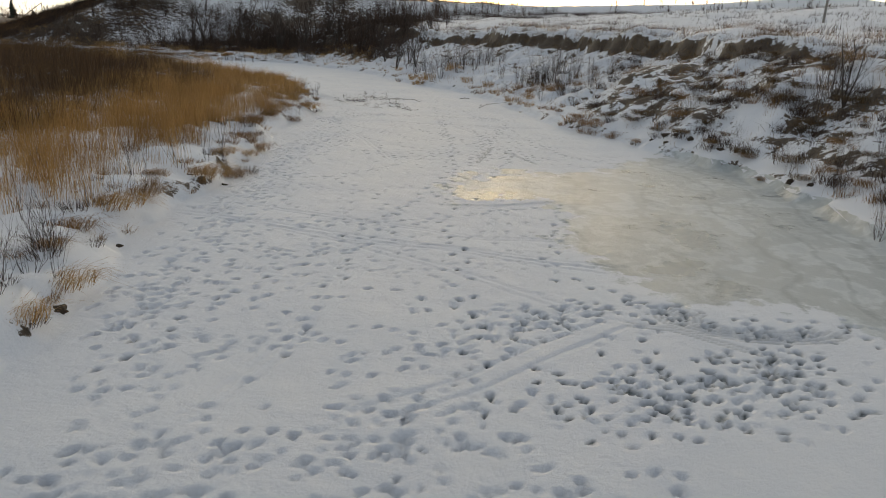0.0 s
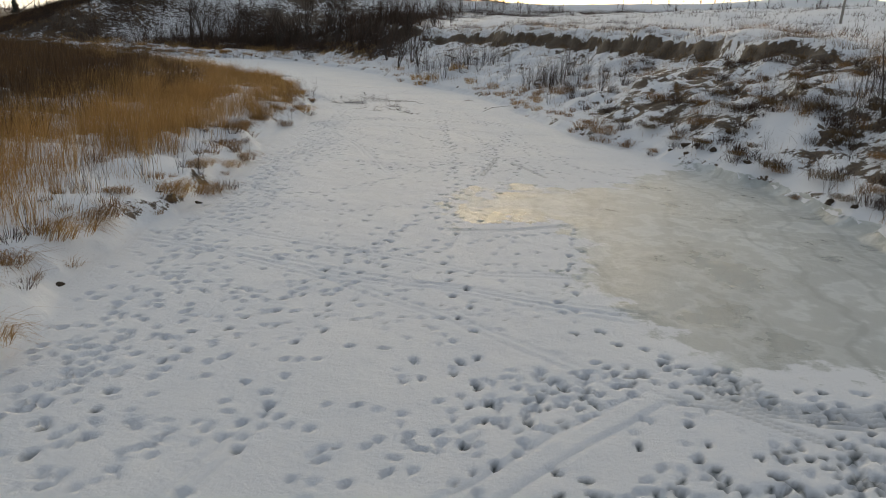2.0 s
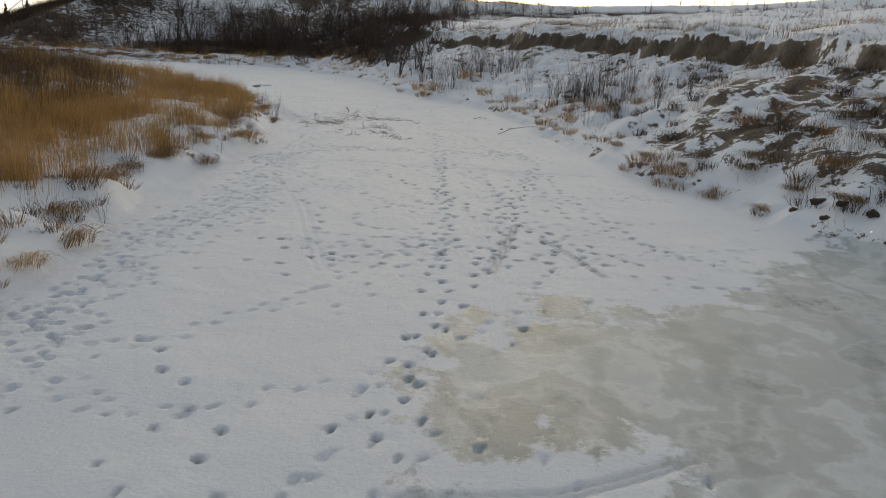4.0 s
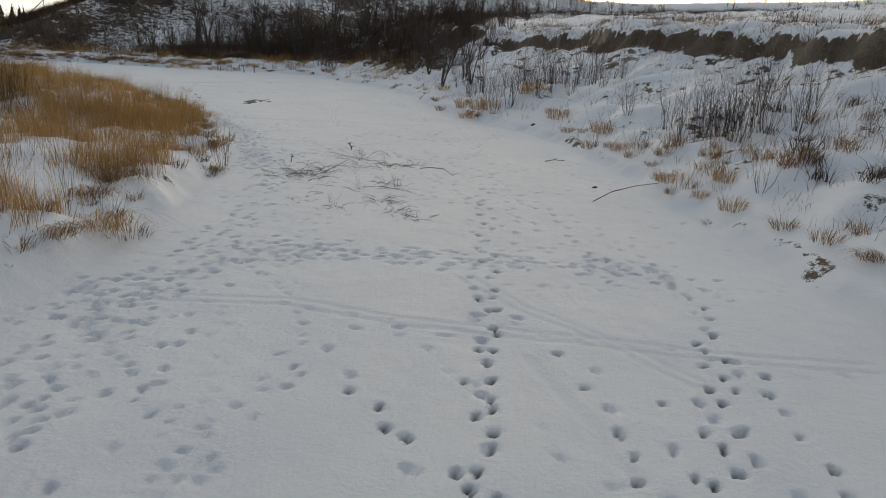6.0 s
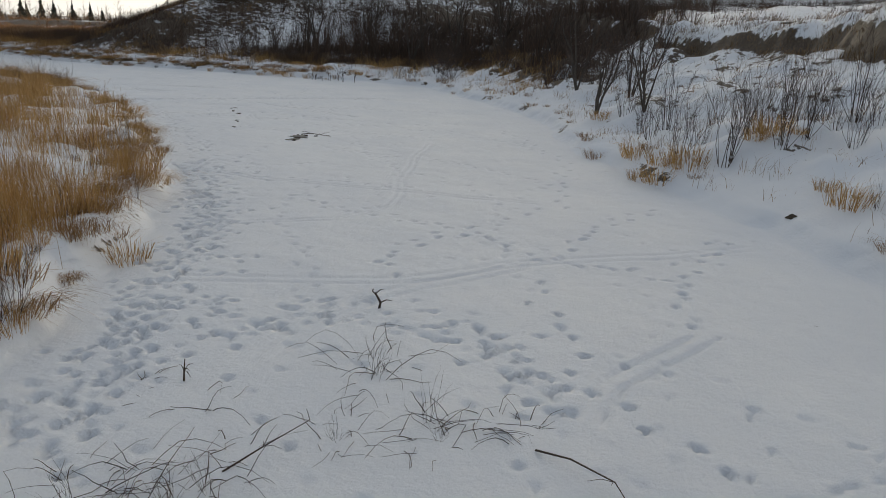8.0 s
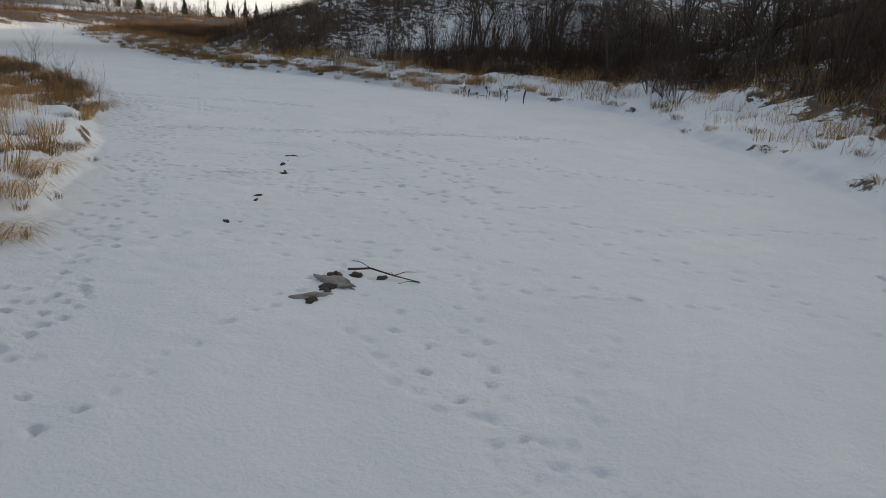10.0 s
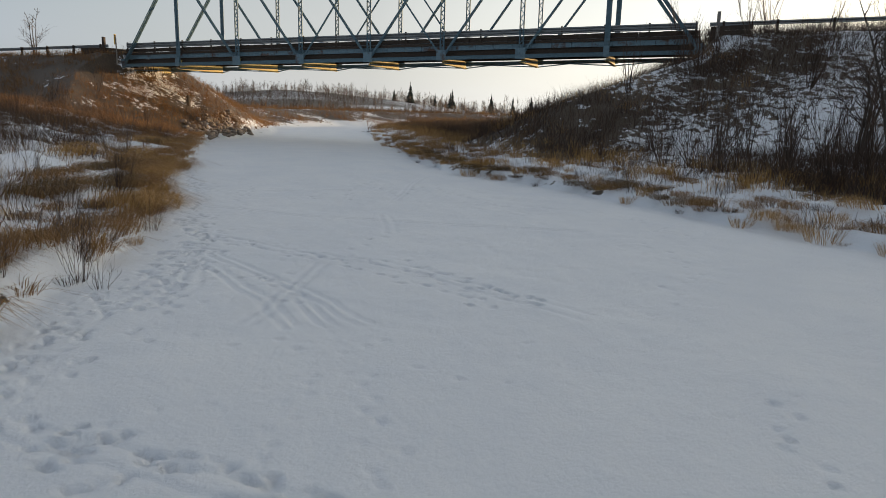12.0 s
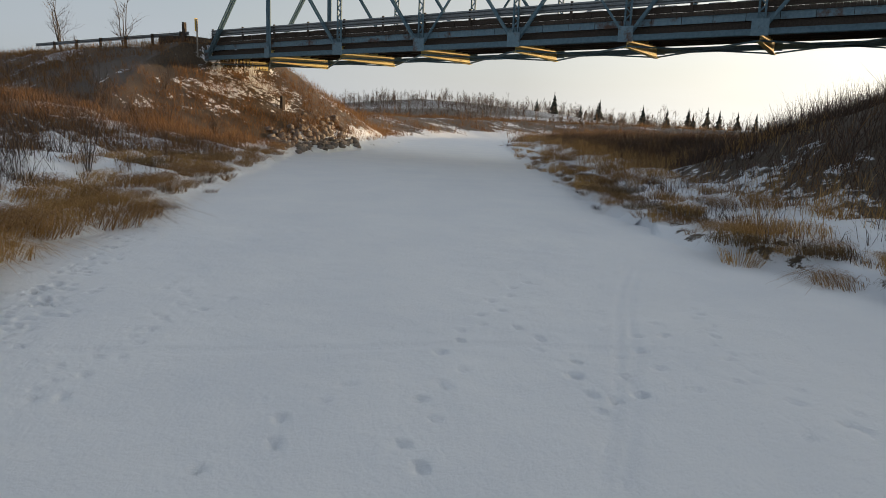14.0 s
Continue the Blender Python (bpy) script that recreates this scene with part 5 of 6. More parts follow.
thatches(RIGHT, 18, 24, 1.7, 3.0, 1.2, -1, 1.2, (0, 1, 2))
thatches(LEFT, 18, 23, 1.3, 2.6, 1.4, 1, 1.7, (0, 2, 3, 3))
SHOOTS = [shrub_mesh("willow_shoot", 280 + k, n, h, s, TWIG, 2, 0.006, 0.3, 4, 1) for k, (n, h, s) in enumerate([(7, 1.3, 0.35), (10, 1.0, 0.5), (5, 1.5, 0.25)])]
SHRUBS = [shrub_mesh("bare_shrub", 200 + k, n, h, s, TWIG, tw, th) for k, (n, h, s, tw, th) in enumerate([(15, 1.6, 0.32, 4, 0.0075), (20, 1.3, 0.45, 3, 0.006), (12, 1.1, 0.5, 3, 0.006), (13, 2.1, 0.28, 4, 0.010)])]
FAR_SHRUBS = [shrub_mesh("bare_bush", 240 + k, n, h, s, m, tw, th, 0.4, 3) for k, (n, h, s, tw, th, m) in enumerate([(9, 2.6, 0.35, 3, 0.026, BRUSH), (8, 3.6, 0.22, 4, 0.03, TWIG), (11, 2.0, 0.5, 3, 0.024, BRUSH), (7, 3.0, 0.3, 3, 0.03, TWIG)])]


def mesh_arrays(me):
    v = np.zeros(len(me.vertices) * 3, np.float32)
    me.vertices.foreach_get("co", v)
    f = np.zeros(len(me.loops), np.int32)
    me.loops.foreach_get("vertex_index", f)
    return v.reshape(-1, 3), f.reshape(-1, 4)


def thicket(name, label, points, meshes, scale, seed):
    """Bushes too many to count, joined into one object."""
    g = np.random.default_rng(seed)
    source = [mesh_arrays(m) for m in meshes]
    z = land(np.array([p[0] for p in points]), np.array([p[1] for p in points]))[0]
    out = []
    for (x, y), h in zip(points, z):
        v, f = source[int(g.integers(len(source)))]
        a, k = g.uniform(0, 6.28), g.uniform(*scale)
        c, q = math.cos(a) * k, math.sin(a) * k
        out.append((np.stack([v[:, 0] * c - v[:, 1] * q + x, v[:, 0] * q + v[:, 1] * c + y, v[:, 2] * k + h], axis=1), f))
    return tagged(new(name, mesh_from(name, *joined(out), meshes[0].materials[0])), label, "shrubs", kind="stuff")


def shrubs(points, meshes, name, label, group, scale=(0.8, 1.2), sink=0.0):
    for x, y in points:
        plant_thing(name, meshes[int(rng.integers(len(meshes)))], x, y, label, "shrub", group, rng.uniform(*scale), rng.uniform(0, 360), sink)


shrubs([(-8.4, 68.6), (-7.4, 70.0), (-6.2, 70.8), (-5.0, 71.6), (-9.4, 70.8), (-6.8, 72.6), (-4.2, 70.0), (-3.2, 71.2), (-8.0, 73.4), (-10.6, 72.6), (-5.2, 68.6), (-11.8, 74.6), (-12.8, 76.2)], SHRUBS, "bare_shrub", "bare grey-brown willow shrub in snow", "bank willow shrubs", (0.9, 1.35))
shrubs([(-7.8, 70.8), (-5.8, 72.0), (-4.6, 72.8), (-3.6, 69.2), (-2.6, 70.4), (-6.4, 69.6), (-9.0, 72.2), (-10.0, 74.0)], SHRUBS, "bare_shrub", "bare grey-brown willow shrub in snow", "bank willow shrubs", (0.8, 1.2))
shrubs([(0.6, 57.6), (1.0, 57.2), (0.2, 57.9), (2.2, 58.6), (1.4, 56.4), (3.4, 57.0), (3.0, 52.6), (5.2, 50.0), (4.6, 54.6), (6.0, 53.0), (1.4, 58.4), (-0.2, 58.8), (0.4, 56.6), (1.8, 57.2), (-2.4, 61.6), (2.6, 53.4), (4.0, 50.6)], SHRUBS, "bare_shrub", "dark bare shrub on the snowy slope", "slope shrubs", (0.7, 1.05))
shrubs([(12.3, 33.6), (11.7, 33.0), (12.9, 34.4)], [SHRUBS[3]], "bare_shrub", "tall dark bare shrub on the steep bank", "steep bank shrubs", (1.0, 1.35))
shrubs([(9.6, 21.6), (10.2, 22.4), (10.0, 25.4), (11.0, 27.6), (12.6, 29.4), (9.6, 30.0), (13.8, 36.6), (8.6, 36.2), (7.4, 38.4), (12.0, 39.0), (15.4, 31.2), (9.2, 40.6), (6.6, 42.8), (14.4, 26.0), (12.6, 24.0)], SHRUBS[:3], "bare_shrub", "low tangled bare shrub on the steep bank", "steep bank shrubs", (0.5, 0.9))
shrubs([(-8.7, 12.0), (-9.5, 14.3), (-9.3, 12.8), (-13.3, 43.3), (-15.2, 51.0), (-16.6, 52.6), (-26.0, 63.0), (-25.2, 62.0), (-43.6, 73.9), (-44.3, 74.4), (-45.0, 74.6)], SHRUBS[:3], "bare_shrub", "thin bare shoots at the foot of the bank", "bank shoots", (0.6, 0.9))
shrubs([(-47.2, 75.6), (-47.6, 75.3), (-46.9, 75.8), (-10.6, 17.6), (-10.2, 19.0), (-11.0, 20.2), (-11.4, 21.4), (-10.9, 22.8), (-10.8, 24.4), (-11.2, 26.4), (-9.6, 14.6), (-9.1, 13.4), (-10.4, 15.8), (-12.4, 18.6), (-12.9, 35.0), (-13.4, 39.0), (-13.6, 43.6), (-16.0, 50.6), (-26.4, 63.4), (-27.0, 64.4), (-3.6, 58.6), (-3.2, 60.2), (-2.0, 56.8), (-5.0, 64.2), (0.8, 50.0)], SHOOTS, "willow_shoot", "thin bare shoots standing in the snow", "bank shoots", (0.6, 1.1))
shrubs([tuple(p) for p in along_bank(LEFT, 2, 15, 1.5, 1.6, 1.4)], SHOOTS, "willow_shoot", "thin bare shoots standing in the snow", "bank shoots", (0.45, 0.95))
shrubs([tuple(p) for p in along_bank(LEFT, 16, 22, 1.8, 2.4, 1.6)], SHRUBS[:3], "bare_shrub", "bushy bare shrub overhanging the snowy bank", "bank shoots", (0.5, 0.9))
shrubs([tuple(p) for p in along_bank(RIGHT, 17, 24, 1.9, -2.6, 2.0)], SHRUBS[:3], "bare_shrub", "low dark shrub on the snowy river shelf", "shelf shrubs", (0.35, 0.75))
shrubs([(-47.3, 75.7), (-48.2, 75.6), (-49.8, 76.0), (-52.6, 75.4), (-54.0, 76.6)], SHRUBS, "bare_shrub", "bushy bare shrub overhanging the snowy bank", "bank shoots", (0.8, 1.1))
shrubs([(0.0, 57.2), (0.9, 58.0), (1.6, 57.8), (0.3, 58.4), (1.1, 56.7), (2.0, 56.4), (0.8, 57.7), (-0.5, 58.0), (2.4, 57.6), (-0.9, 59.4), (0.2, 59.4), (2.9, 56.2)], [SHRUBS[0], SHRUBS[3]], "bare_shrub", "dark dense bare shrub on the snowy slope", "slope shrubs", (0.8, 1.15))
shrubs([(7.2, 37.0), (7.8, 37.6), (6.4, 38.6), (10.4, 26.2), (9.8, 26.8), (11.4, 25.2), (12.6, 32.6), (11.2, 34.0), (13.4, 33.2), (8.4, 39.4), (10.6, 36.4), (9.0, 33.4), (11.0, 30.6), (12.2, 27.6), (13.8, 30.2), (10.2, 38.2), (14.6, 34.8), (9.4, 28.4)], SHRUBS[:3], "bare_shrub", "low tangled bare shrub on the steep bank", "steep bank shrubs", (0.6, 1.0))
shrubs([(-46.0, 75.8), (-48.8, 76.4), (-50.8, 76.6), (-51.6, 77.4), (-55.4, 77.6), (-56.6, 78.2), (-45.2, 76.2)], SHRUBS[:3], "bare_shrub", "bushy bare shrub overhanging the snowy bank", "bank shoots", (0.7, 1.1))
shrubs([(-4.4, 71.4), (-5.6, 70.4), (-6.6, 71.4), (-8.2, 71.6), (-7.0, 68.8), (-3.8, 72.2), (-9.8, 69.4), (-11.0, 71.6)], SHRUBS, "bare_shrub", "bare grey-brown willow shrub in snow", "bank willow shrubs", (0.9, 1.3))
shrubs(pick(240, (-128, -58, 60, 88), lambda x, y, d, l: l * (d > 2.5) * clumpy(x, y, 6, 81, -0.5) * 0.45, 82), FAR_SHRUBS, "bare_bush", "dark bare bush on the brushy bank", "downstream bank bushes", (0.35, 0.65))
shrubs(pick(150, (-64, -12, 96, 112), lambda x, y, d, l: (~l) * (d > 5) * (0.2 + clumpy(x, y, 6, 185, -0.3)), 186), FAR_SHRUBS, "bare_bush", "dark bare bush at the foot of the embankment", "embankment bushes", (0.6, 1.1))
shrubs(pick(60, (-30, -13, 72, 100), lambda x, y, d, l: (~l) * (d > 2.5) * (0.2 + clumpy(x, y, 6, 85, -0.4)), 86), FAR_SHRUBS, "bare_bush", "dark bare bush above the outer bend", "outer bend bushes", (0.5, 1.0))
thicket("embankment_thicket", "dense bare bushes along the road embankment", pick(560, (-72, 30, 100, 180), lambda x, y, d, l: (~l) * (d > 8) * smooth(30, 14, far_side(x, y)) * (0.1 + clumpy(x, y, 8, 83, -0.25)), 84), FAR_SHRUBS, (0.7, 1.5), 184)
thicket("outer_bend_thicket", "dense bare bushes above the outer bend", pick(370, (-50, -8, 76, 130), lambda x, y, d, l: (~l) * (d > 5.0) * smooth(-13, -21, x) * (0.2 + clumpy(x, y, 6, 85, -0.3)), 88), FAR_SHRUBS, (0.6, 1.25), 188)
thicket("dark_bend_thicket", "near-black tangle of bare bushes above the bend", pick(170, (-44, -20, 90, 114), lambda x, y, d, l: (~l) * (d > 5.5) * (0.45 + clumpy(x, y, 5, 385, -0.3)), 388), FAR_SHRUBS, (0.7, 1.3), 389)


# ---- twigs, log and holes on the ice ----
def twig_tangle(name, seed, count, long, radius, label, x, y, scale=1.0, lift=0.3):
    """Low tangle of thin bent branches sticking out of the snow."""
    g = np.random.default_rng(seed)
    n = 6
    t = np.linspace(0, 1, n)
    P, R = np.zeros((count, n, 3)), np.zeros((count, n))
    for k in range(count):
        a, r = g.uniform(0, 6.28), radius * math.sqrt(g.random())
        way = g.uniform(0, 6.28)
        ln = long * g.uniform(0.3, 1.0)
        curve = np.cumsum(g.normal(0, 0.17, n)) + np.where(np.arange(n) > int(g.integers(2, 6)), g.normal(0, 0.6), 0)
        P[k, :, 0] = r * math.cos(a) + ln * np.cumsum(np.cos(way + curve)) / n
        P[k, :, 1] = r * math.sin(a) * 0.55 + ln * np.cumsum(np.sin(way + curve)) / n
        P[k, :, 2] = -0.03 + lift * ln * g.uniform(0.05, 0.95) * np.sin(np.pi * np.clip(t * g.uniform(0.5, 1.1), 0, 1))
        R[k] = g.uniform(0.0032, 0.0068) * (1 - 0.6 * t)
    v, f = tubes(P, R, 4)
    ob = new(name, mesh_from(name, v * scale, f, TWIG))
    ob.matrix_world = pose(x, y, 0.0, 0, 0, g.uniform(0, 360))
    return tagged(ob, label, "twigs", "twigs on the ice", kind="stuff")


TANGLES = [(-12.9, 50.6, 22, 1.0, 0.7), (-12.2, 50.7, 26, 1.0, 0.8), (-11.9, 51.3, 24, 0.9, 0.7), (-11.7, 54.1, 20, 1.3, 0.6), (-11.2, 52.6, 14, 0.7, 0.4), (-10.3, 53.1, 22, 1.0, 0.6), (-9.6, 53.6, 10, 0.7, 0.4),
           (-9.6, 50.6, 9, 0.8, 0.4), (-9.1, 50.2, 9, 0.8, 0.35), (-10.0, 49.5, 10, 0.5, 0.3), (-8.9, 48.4, 14, 0.8, 0.35), (-11.2, 49.7, 7, 0.5, 0.4), (-12.4, 49.3, 6, 0.6, 0.4), (-10.7, 48.8, 4, 0.6, 0.3),
           (-13.9, 52.4, 6, 0.5, 0.25), (-12.9, 52.3, 5, 0.8, 0.4), (-8.2, 47.4, 12, 0.7, 0.4), (-7.7, 47.0, 14, 0.6, 0.35), (-9.9, 47.2, 10, 0.6, 0.4), (-11.0, 47.6, 8, 0.6, 0.5)]
for k, (x, y, n, ln, r) in enumerate(TANGLES):
    twig_tangle("twig_tangle", 300 + k, int(n * 1.9), ln, r * 1.1, "tangle of thin bare twigs poking through river snow", x, y)
shrubs([(-12.6, 50.4), (-12.0, 50.9), (-11.8, 51.2), (-10.2, 53.0), (-10.5, 53.3), (-11.6, 54.0), (-8.8, 48.5), (-9.1, 50.3), (-8.0, 47.3), (-7.8, 47.1), (-9.9, 47.3), (-12.3, 50.6), (-11.2, 52.5), (-10.0, 49.6)], SHOOTS, "willow_shoot", "short bare shoots poking through the river snow", "twigs on the ice", (0.25, 0.5))


def branch(name, points, r, label, category="branch"):
    """A single bent branch with a few side twigs, lying on the snow."""
    p = np.array(points, float)
    g = np.random.default_rng(int(abs(p[0, 0] * 100)))
    root = empty(name, tuple(p[0]), label, category)
    part("stem", *tubes(p[None], np.linspace(r, r * 0.35, len(p))[None], 6), TWIG, root)
    for _ in range(4):
        k = int(g.integers(1, len(p)))
        e = p[k] + np.array((*g.normal(0, 0.14, 2), abs(g.normal(0.04, 0.04))))
        part("side_twig", *tubes(np.array([[p[k], (p[k] + e) / 2 + (0, 0, 0.03), e]]), np.array([[r * 0.4, r * 0.3, r * 0.15]]), 4), TWIG, root)


branch("fallen_branch", [(-9.2, 53.3, 0.02), (-8.8, 53.2, 0.1), (-8.3, 53.0, 0.12), (-7.9, 52.5, 0.03)], 0.013, "dark fallen branch lying on the snow")
branch("fallen_branch", [(-11.9, 51.5, 0.0), (-11.7, 51.9, 0.12), (-11.4, 52.3, 0.3)], 0.011, "dark branch stuck upright in the snow")
branch("fallen_branch", [(-3.4, 50.6, 0.02), (-2.9, 51.2, 0.22), (-2.2, 52.2, 0.25), (-1.2, 53.0, 0.3), (-0.2, 53.9, 0.35)], 0.014, "long dead branch lying along the bank foot")
branch("fallen_branch", [(-9.6, 50.1, 0.02), (-9.0, 49.8, 0.05), (-8.5, 49.7, 0.02)], 0.008, "thin bent branch lying on the snow")
branch("fallen_branch", [(-5.3, 56.6, 0.02), (-5.0, 56.9, 0.05), (-4.6, 57.0, 0.02)], 0.016, "short stick on the snow")
branch("snow_stub", [(-12.65, 55.9, -0.02), (-12.62, 55.9, 0.1), (-12.72, 55.92, 0.22), (-12.8, 55.95, 0.24)], 0.028, "broken black stub standing in the snow", "stub")
branch("snow_stub", [(-13.6, 52.7, -0.02), (-13.58, 52.7, 0.15), (-13.57, 52.72, 0.3)], 0.016, "thin upright twig stub in the snow", "stub")


def lump(name, x, y, size, mat, label, category, seed, z=None, group=""):
    """Rough weathered block or clod."""
    bm = bmesh.new()
    bmesh.ops.create_icosphere(bm, subdivisions=2 if size[0] > 0.4 else 3, radius=1.0)
    for v in bm.verts:
        k = 0.75 + 0.45 * noise.noise(v.co * 1.3 + Vector((seed * 7.1, seed * 3.3, 0))) + 0.18 * noise.noise(v.co * 3.5 + Vector((seed, 0, 5)))
        k += 0.22 * noise.noise(v.co * 5.0 + Vector((0, seed, 2)))
        v.co = Vector((v.co.x * size[0] * k, v.co.y * size[1] * k, max(v.co.z * size[2] * k, -0.3 * size[2])))
    me = bpy.data.meshes.new(name)
    bm.to_mesh(me)
    bm.free()
    me.materials.append(mat)
    me.polygons.foreach_set("use_smooth", np.full(len(me.polygons), True))
    ob = new(name, me)
    ob.matrix_world = pose(x, y, (float(ground_at(x, y)) if z is None else z) - 0.02, 0, 0, seed * 47 % 360)
    return tagged(ob, label, category, group)


lump("driftwood_log", -24.1, 69.3, (0.20, 0.55, 0.13), PALE, "grey driftwood log half buried in snow", "log", 2)
lump("driftwood_log", -23.9, 68.75, (0.12, 0.42, 0.08), PALE, "grey driftwood piece half buried in snow", "log", 3)
for k, (x, y, q) in enumerate([(-24.0, 69.1, 0.2), (-23.8, 68.6, 0.16), (-24.3, 69.5, 0.22), (-24.1, 69.75, 0.15), (-23.75, 69.95, 0.13), (-23.9, 68.95, 0.14)]):
    lump("dark_lump", x, y, (q * 0.7, q, q * 0.5), CLOD, "dark frozen debris around the driftwood", "clod", 80 + k, None, "debris at the driftwood")
branch("fallen_branch", [(-24.3, 69.75, 0.05), (-24.0, 69.95, 0.09), (-23.6, 70.05, 0.05), (-23.2, 70.2, 0.01)], 0.02, "pale driftwood branch beside the log")
# dark lumps added in place of a line of holes in the river snow
for k, (x, y, q) in enumerate([(-32.5, 75.15, 0.24), (-32.05, 74.65, 0.12), (-31.75, 74.25, 0.22), (-31.1, 73.8, 0.11), (-30.8, 73.55, 0.2), (-29.3, 71.7, 0.17), (-29.0, 71.4, 0.16), (-28.0, 70.0, 0.18), (-27.8, 70.2, 0.08)]):
    lump("dark_lump", x, y, (q * 0.4, q * 0.9, q * 0.3), CLOD, "dark lump standing in for a hole in the river snow", "clod", 10 + k, None, "clods on the ice")
for k, (x, y, q) in enumerate([(6.4, 35.3, 0.28), (6.9, 35.6, 0.35), (7.4, 35.0, 0.4), (5.9, 36.2, 0.3), (6.6, 36.4, 0.5), (8.2, 32.8, 0.35), (9.3, 27.6, 0.4), (9.6, 26.6, 0.3), (-9.6, 23.0, 0.25), (-10.4, 22.4, 0.2), (-9.2, 16.4, 0.22), (-8.0, 12.6, 0.35), (-65.2, 95.0, 0.35), (-64.4, 95.2, 0.3), (-63.6, 95.3, 0.28), (-3.4, 52.6, 0.2), (-6.6, 64.4, 0.25)]):
    lump("bank_clod", x, y, (q * 0.6, q * 0.5, q * 0.38), CLOD, "dark soil clod at the foot of the snowy bank", "clod", 30 + k, None, "clods of the bank")

# riprap on the abutment slope: stones that can be told apart
STONES = []
for k in range(6):
    STONES.append(lump("riprap_stone", -108, 89, (0.42, 0.34, 0.30), STONE, "rounded brown riprap stone on the river bank", "stone", 60 + k, None, "riprap stones"))
g = np.random.default_rng(77)
for k in range(150):
    u, w = g.random(), g.random()
    x, y = -103.5 - 11.5 * u - 1.6 * w, 85.9 + 6.4 * u + 0.2 - w * 0.0
    x, y = x + g.normal(0, 0.35) - 3.2 * w * 0.5, y + g.normal(0, 0.3) - 2.4 * w
    d0 = float(shore(np.array(x), np.array(y))[0])
    if d0 < 0.05:
        continue
    m = pose(x, y, float(ground_at(x, y)) + 0.06, g.uniform(-20, 20), g.uniform(-20, 20), g.uniform(0, 360)) @ Matrix.Scale(g.uniform(0.7, 1.35), 4)
    if k < 6:
        STONES[k].matrix_world = m
    else:
        o = STONES[k % 6].copy()
        scene.collection.objects.link(o)
        o.matrix_world = m


# ---- trees ----
def bare_tree(name, x, y, tall, seed, label, stems=1, group="", mat=TWIG, thick=0.11, twigs=6, sink=0.1):
    z = float(ground_at(x, y)) - sink
    root = empty(name, (x, y, z), label, "tree", group)
    g = np.random.default_rng(seed)
    trunks, limbs = [], []
    t = np.linspace(0, 1, 5)
    for s in range(stems):
        a = g.uniform(0, 6.28)
        lean = 0.05 if stems == 1 else g.uniform(0.1, 0.35)
        top = np.array((math.cos(a) * lean, math.sin(a) * lean, 1.0)) * tall * g.uniform(0.8, 1.0)
        P = np.array((x, y, z)) + top * t[:, None] + g.normal(0, 0.03, (5, 3)) * tall * t[:, None]
        trunks.append((P, thick * tall / 8 * (1 - 0.85 * t)))
        for _ in range(14 if stems == 1 else 9):
            k = g.uniform(0.2, 0.95)
            q = np.array([np.interp(k, t, P[:, c]) for c in range(3)])
            b = g.uniform(0, 6.28)
            way = unit((math.cos(b), math.sin(b), g.uniform(0.6, 1.6)))
            ln = tall * (1.05 - k) * g.uniform(0.3, 0.6)
            L = q + way * ln * t[:, None] + g.normal(0, 0.05, (5, 3)) * ln * t[:, None]
            limbs.append((L, 0.035 * tall / 8 * (1 - 0.8 * t)))
            for _ in range(twigs):
                e = int(g.integers(1, 5))
                w2 = unit(way + g.normal(0, 0.55, 3) + (0, 0, 0.25))
                l2 = ln * g.uniform(0.25, 0.6)
                limbs.append((L[e] + w2 * l2 * t[:, None] + g.normal(0, 0.06, (5, 3)) * l2 * t[:, None], 0.016 * tall / 8 * (1 - 0.7 * t)))
    part("trunk", *tubes(np.array([p for p, r in trunks]), np.array([r for p, r in trunks]), 7), BARK, root)
    part("crown", *tubes(np.array([p for p, r in limbs]), np.array([r for p, r in limbs]), 3), mat, root)
    return root


bare_tree("bare_tree", -50.6, 108.4, 8.0, 401, "dark bare tree on the snowy embankment", 3, "embankment trees", twigs=7)
bare_tree("bare_tree", -53.5, 110.5, 7.0, 402, "dark bare tree on the snowy embankment", 4, "embankment trees")
bare_tree("bare_tree", -46.5, 112.0, 7.0, 403, "dark bare tree on the snowy embankment", 4, "embankment trees")
bare_tree("bare_tree", -38.0, 108.0, 7.5, 404, "dark bare tree on the snowy embankment", 5, "embankment trees")
bare_tree("bare_tree", -33.0, 104.5, 7.0, 405, "dark bare tree on the snowy embankment", 5, "embankment trees")
bare_tree("bare_tree", -27.5, 101.0, 6.5, 406, "dark bare tree above the outer bend", 5, "embankment trees")
bare_tree("bare_tree", -42.5, 106.0, 7.0, 414, "dark bare tree on the snowy embankment", 6, "embankment trees")
bare_tree("bare_tree", -36.0, 101.5, 6.0, 415, "dark bare tree on the snowy embankment", 6, "embankment trees")
bare_tree("bare_tree", -22.5, 96.5, 5.5, 416, "dark bare tree above the outer bend", 6, "embankment trees")
bare_tree("bare_tree", -30.5, 108.5, 7.0, 417, "dark bare tree on the snowy embankment", 6, "embankment trees")
bare_tree("bare_tree", -132.0, 69.5, 6.4, 407, "bare tree beside the road on the skyline", 3, "skyline trees")
bare_tree("bare_tree", -130.0, 64.0, 6.0, 408, "bare tree beside the road on the skyline", 3, "skyline trees")
bare_tree("bare_tree", -150.0, 60.0, 5.0, 409, "bare tree beside the road on the skyline", 4, "skyline trees")
bare_tree("bare_tree", -12.0, 76.0, 3.6, 410, "grey bare willow above the outer bend", 5, "bend willows")
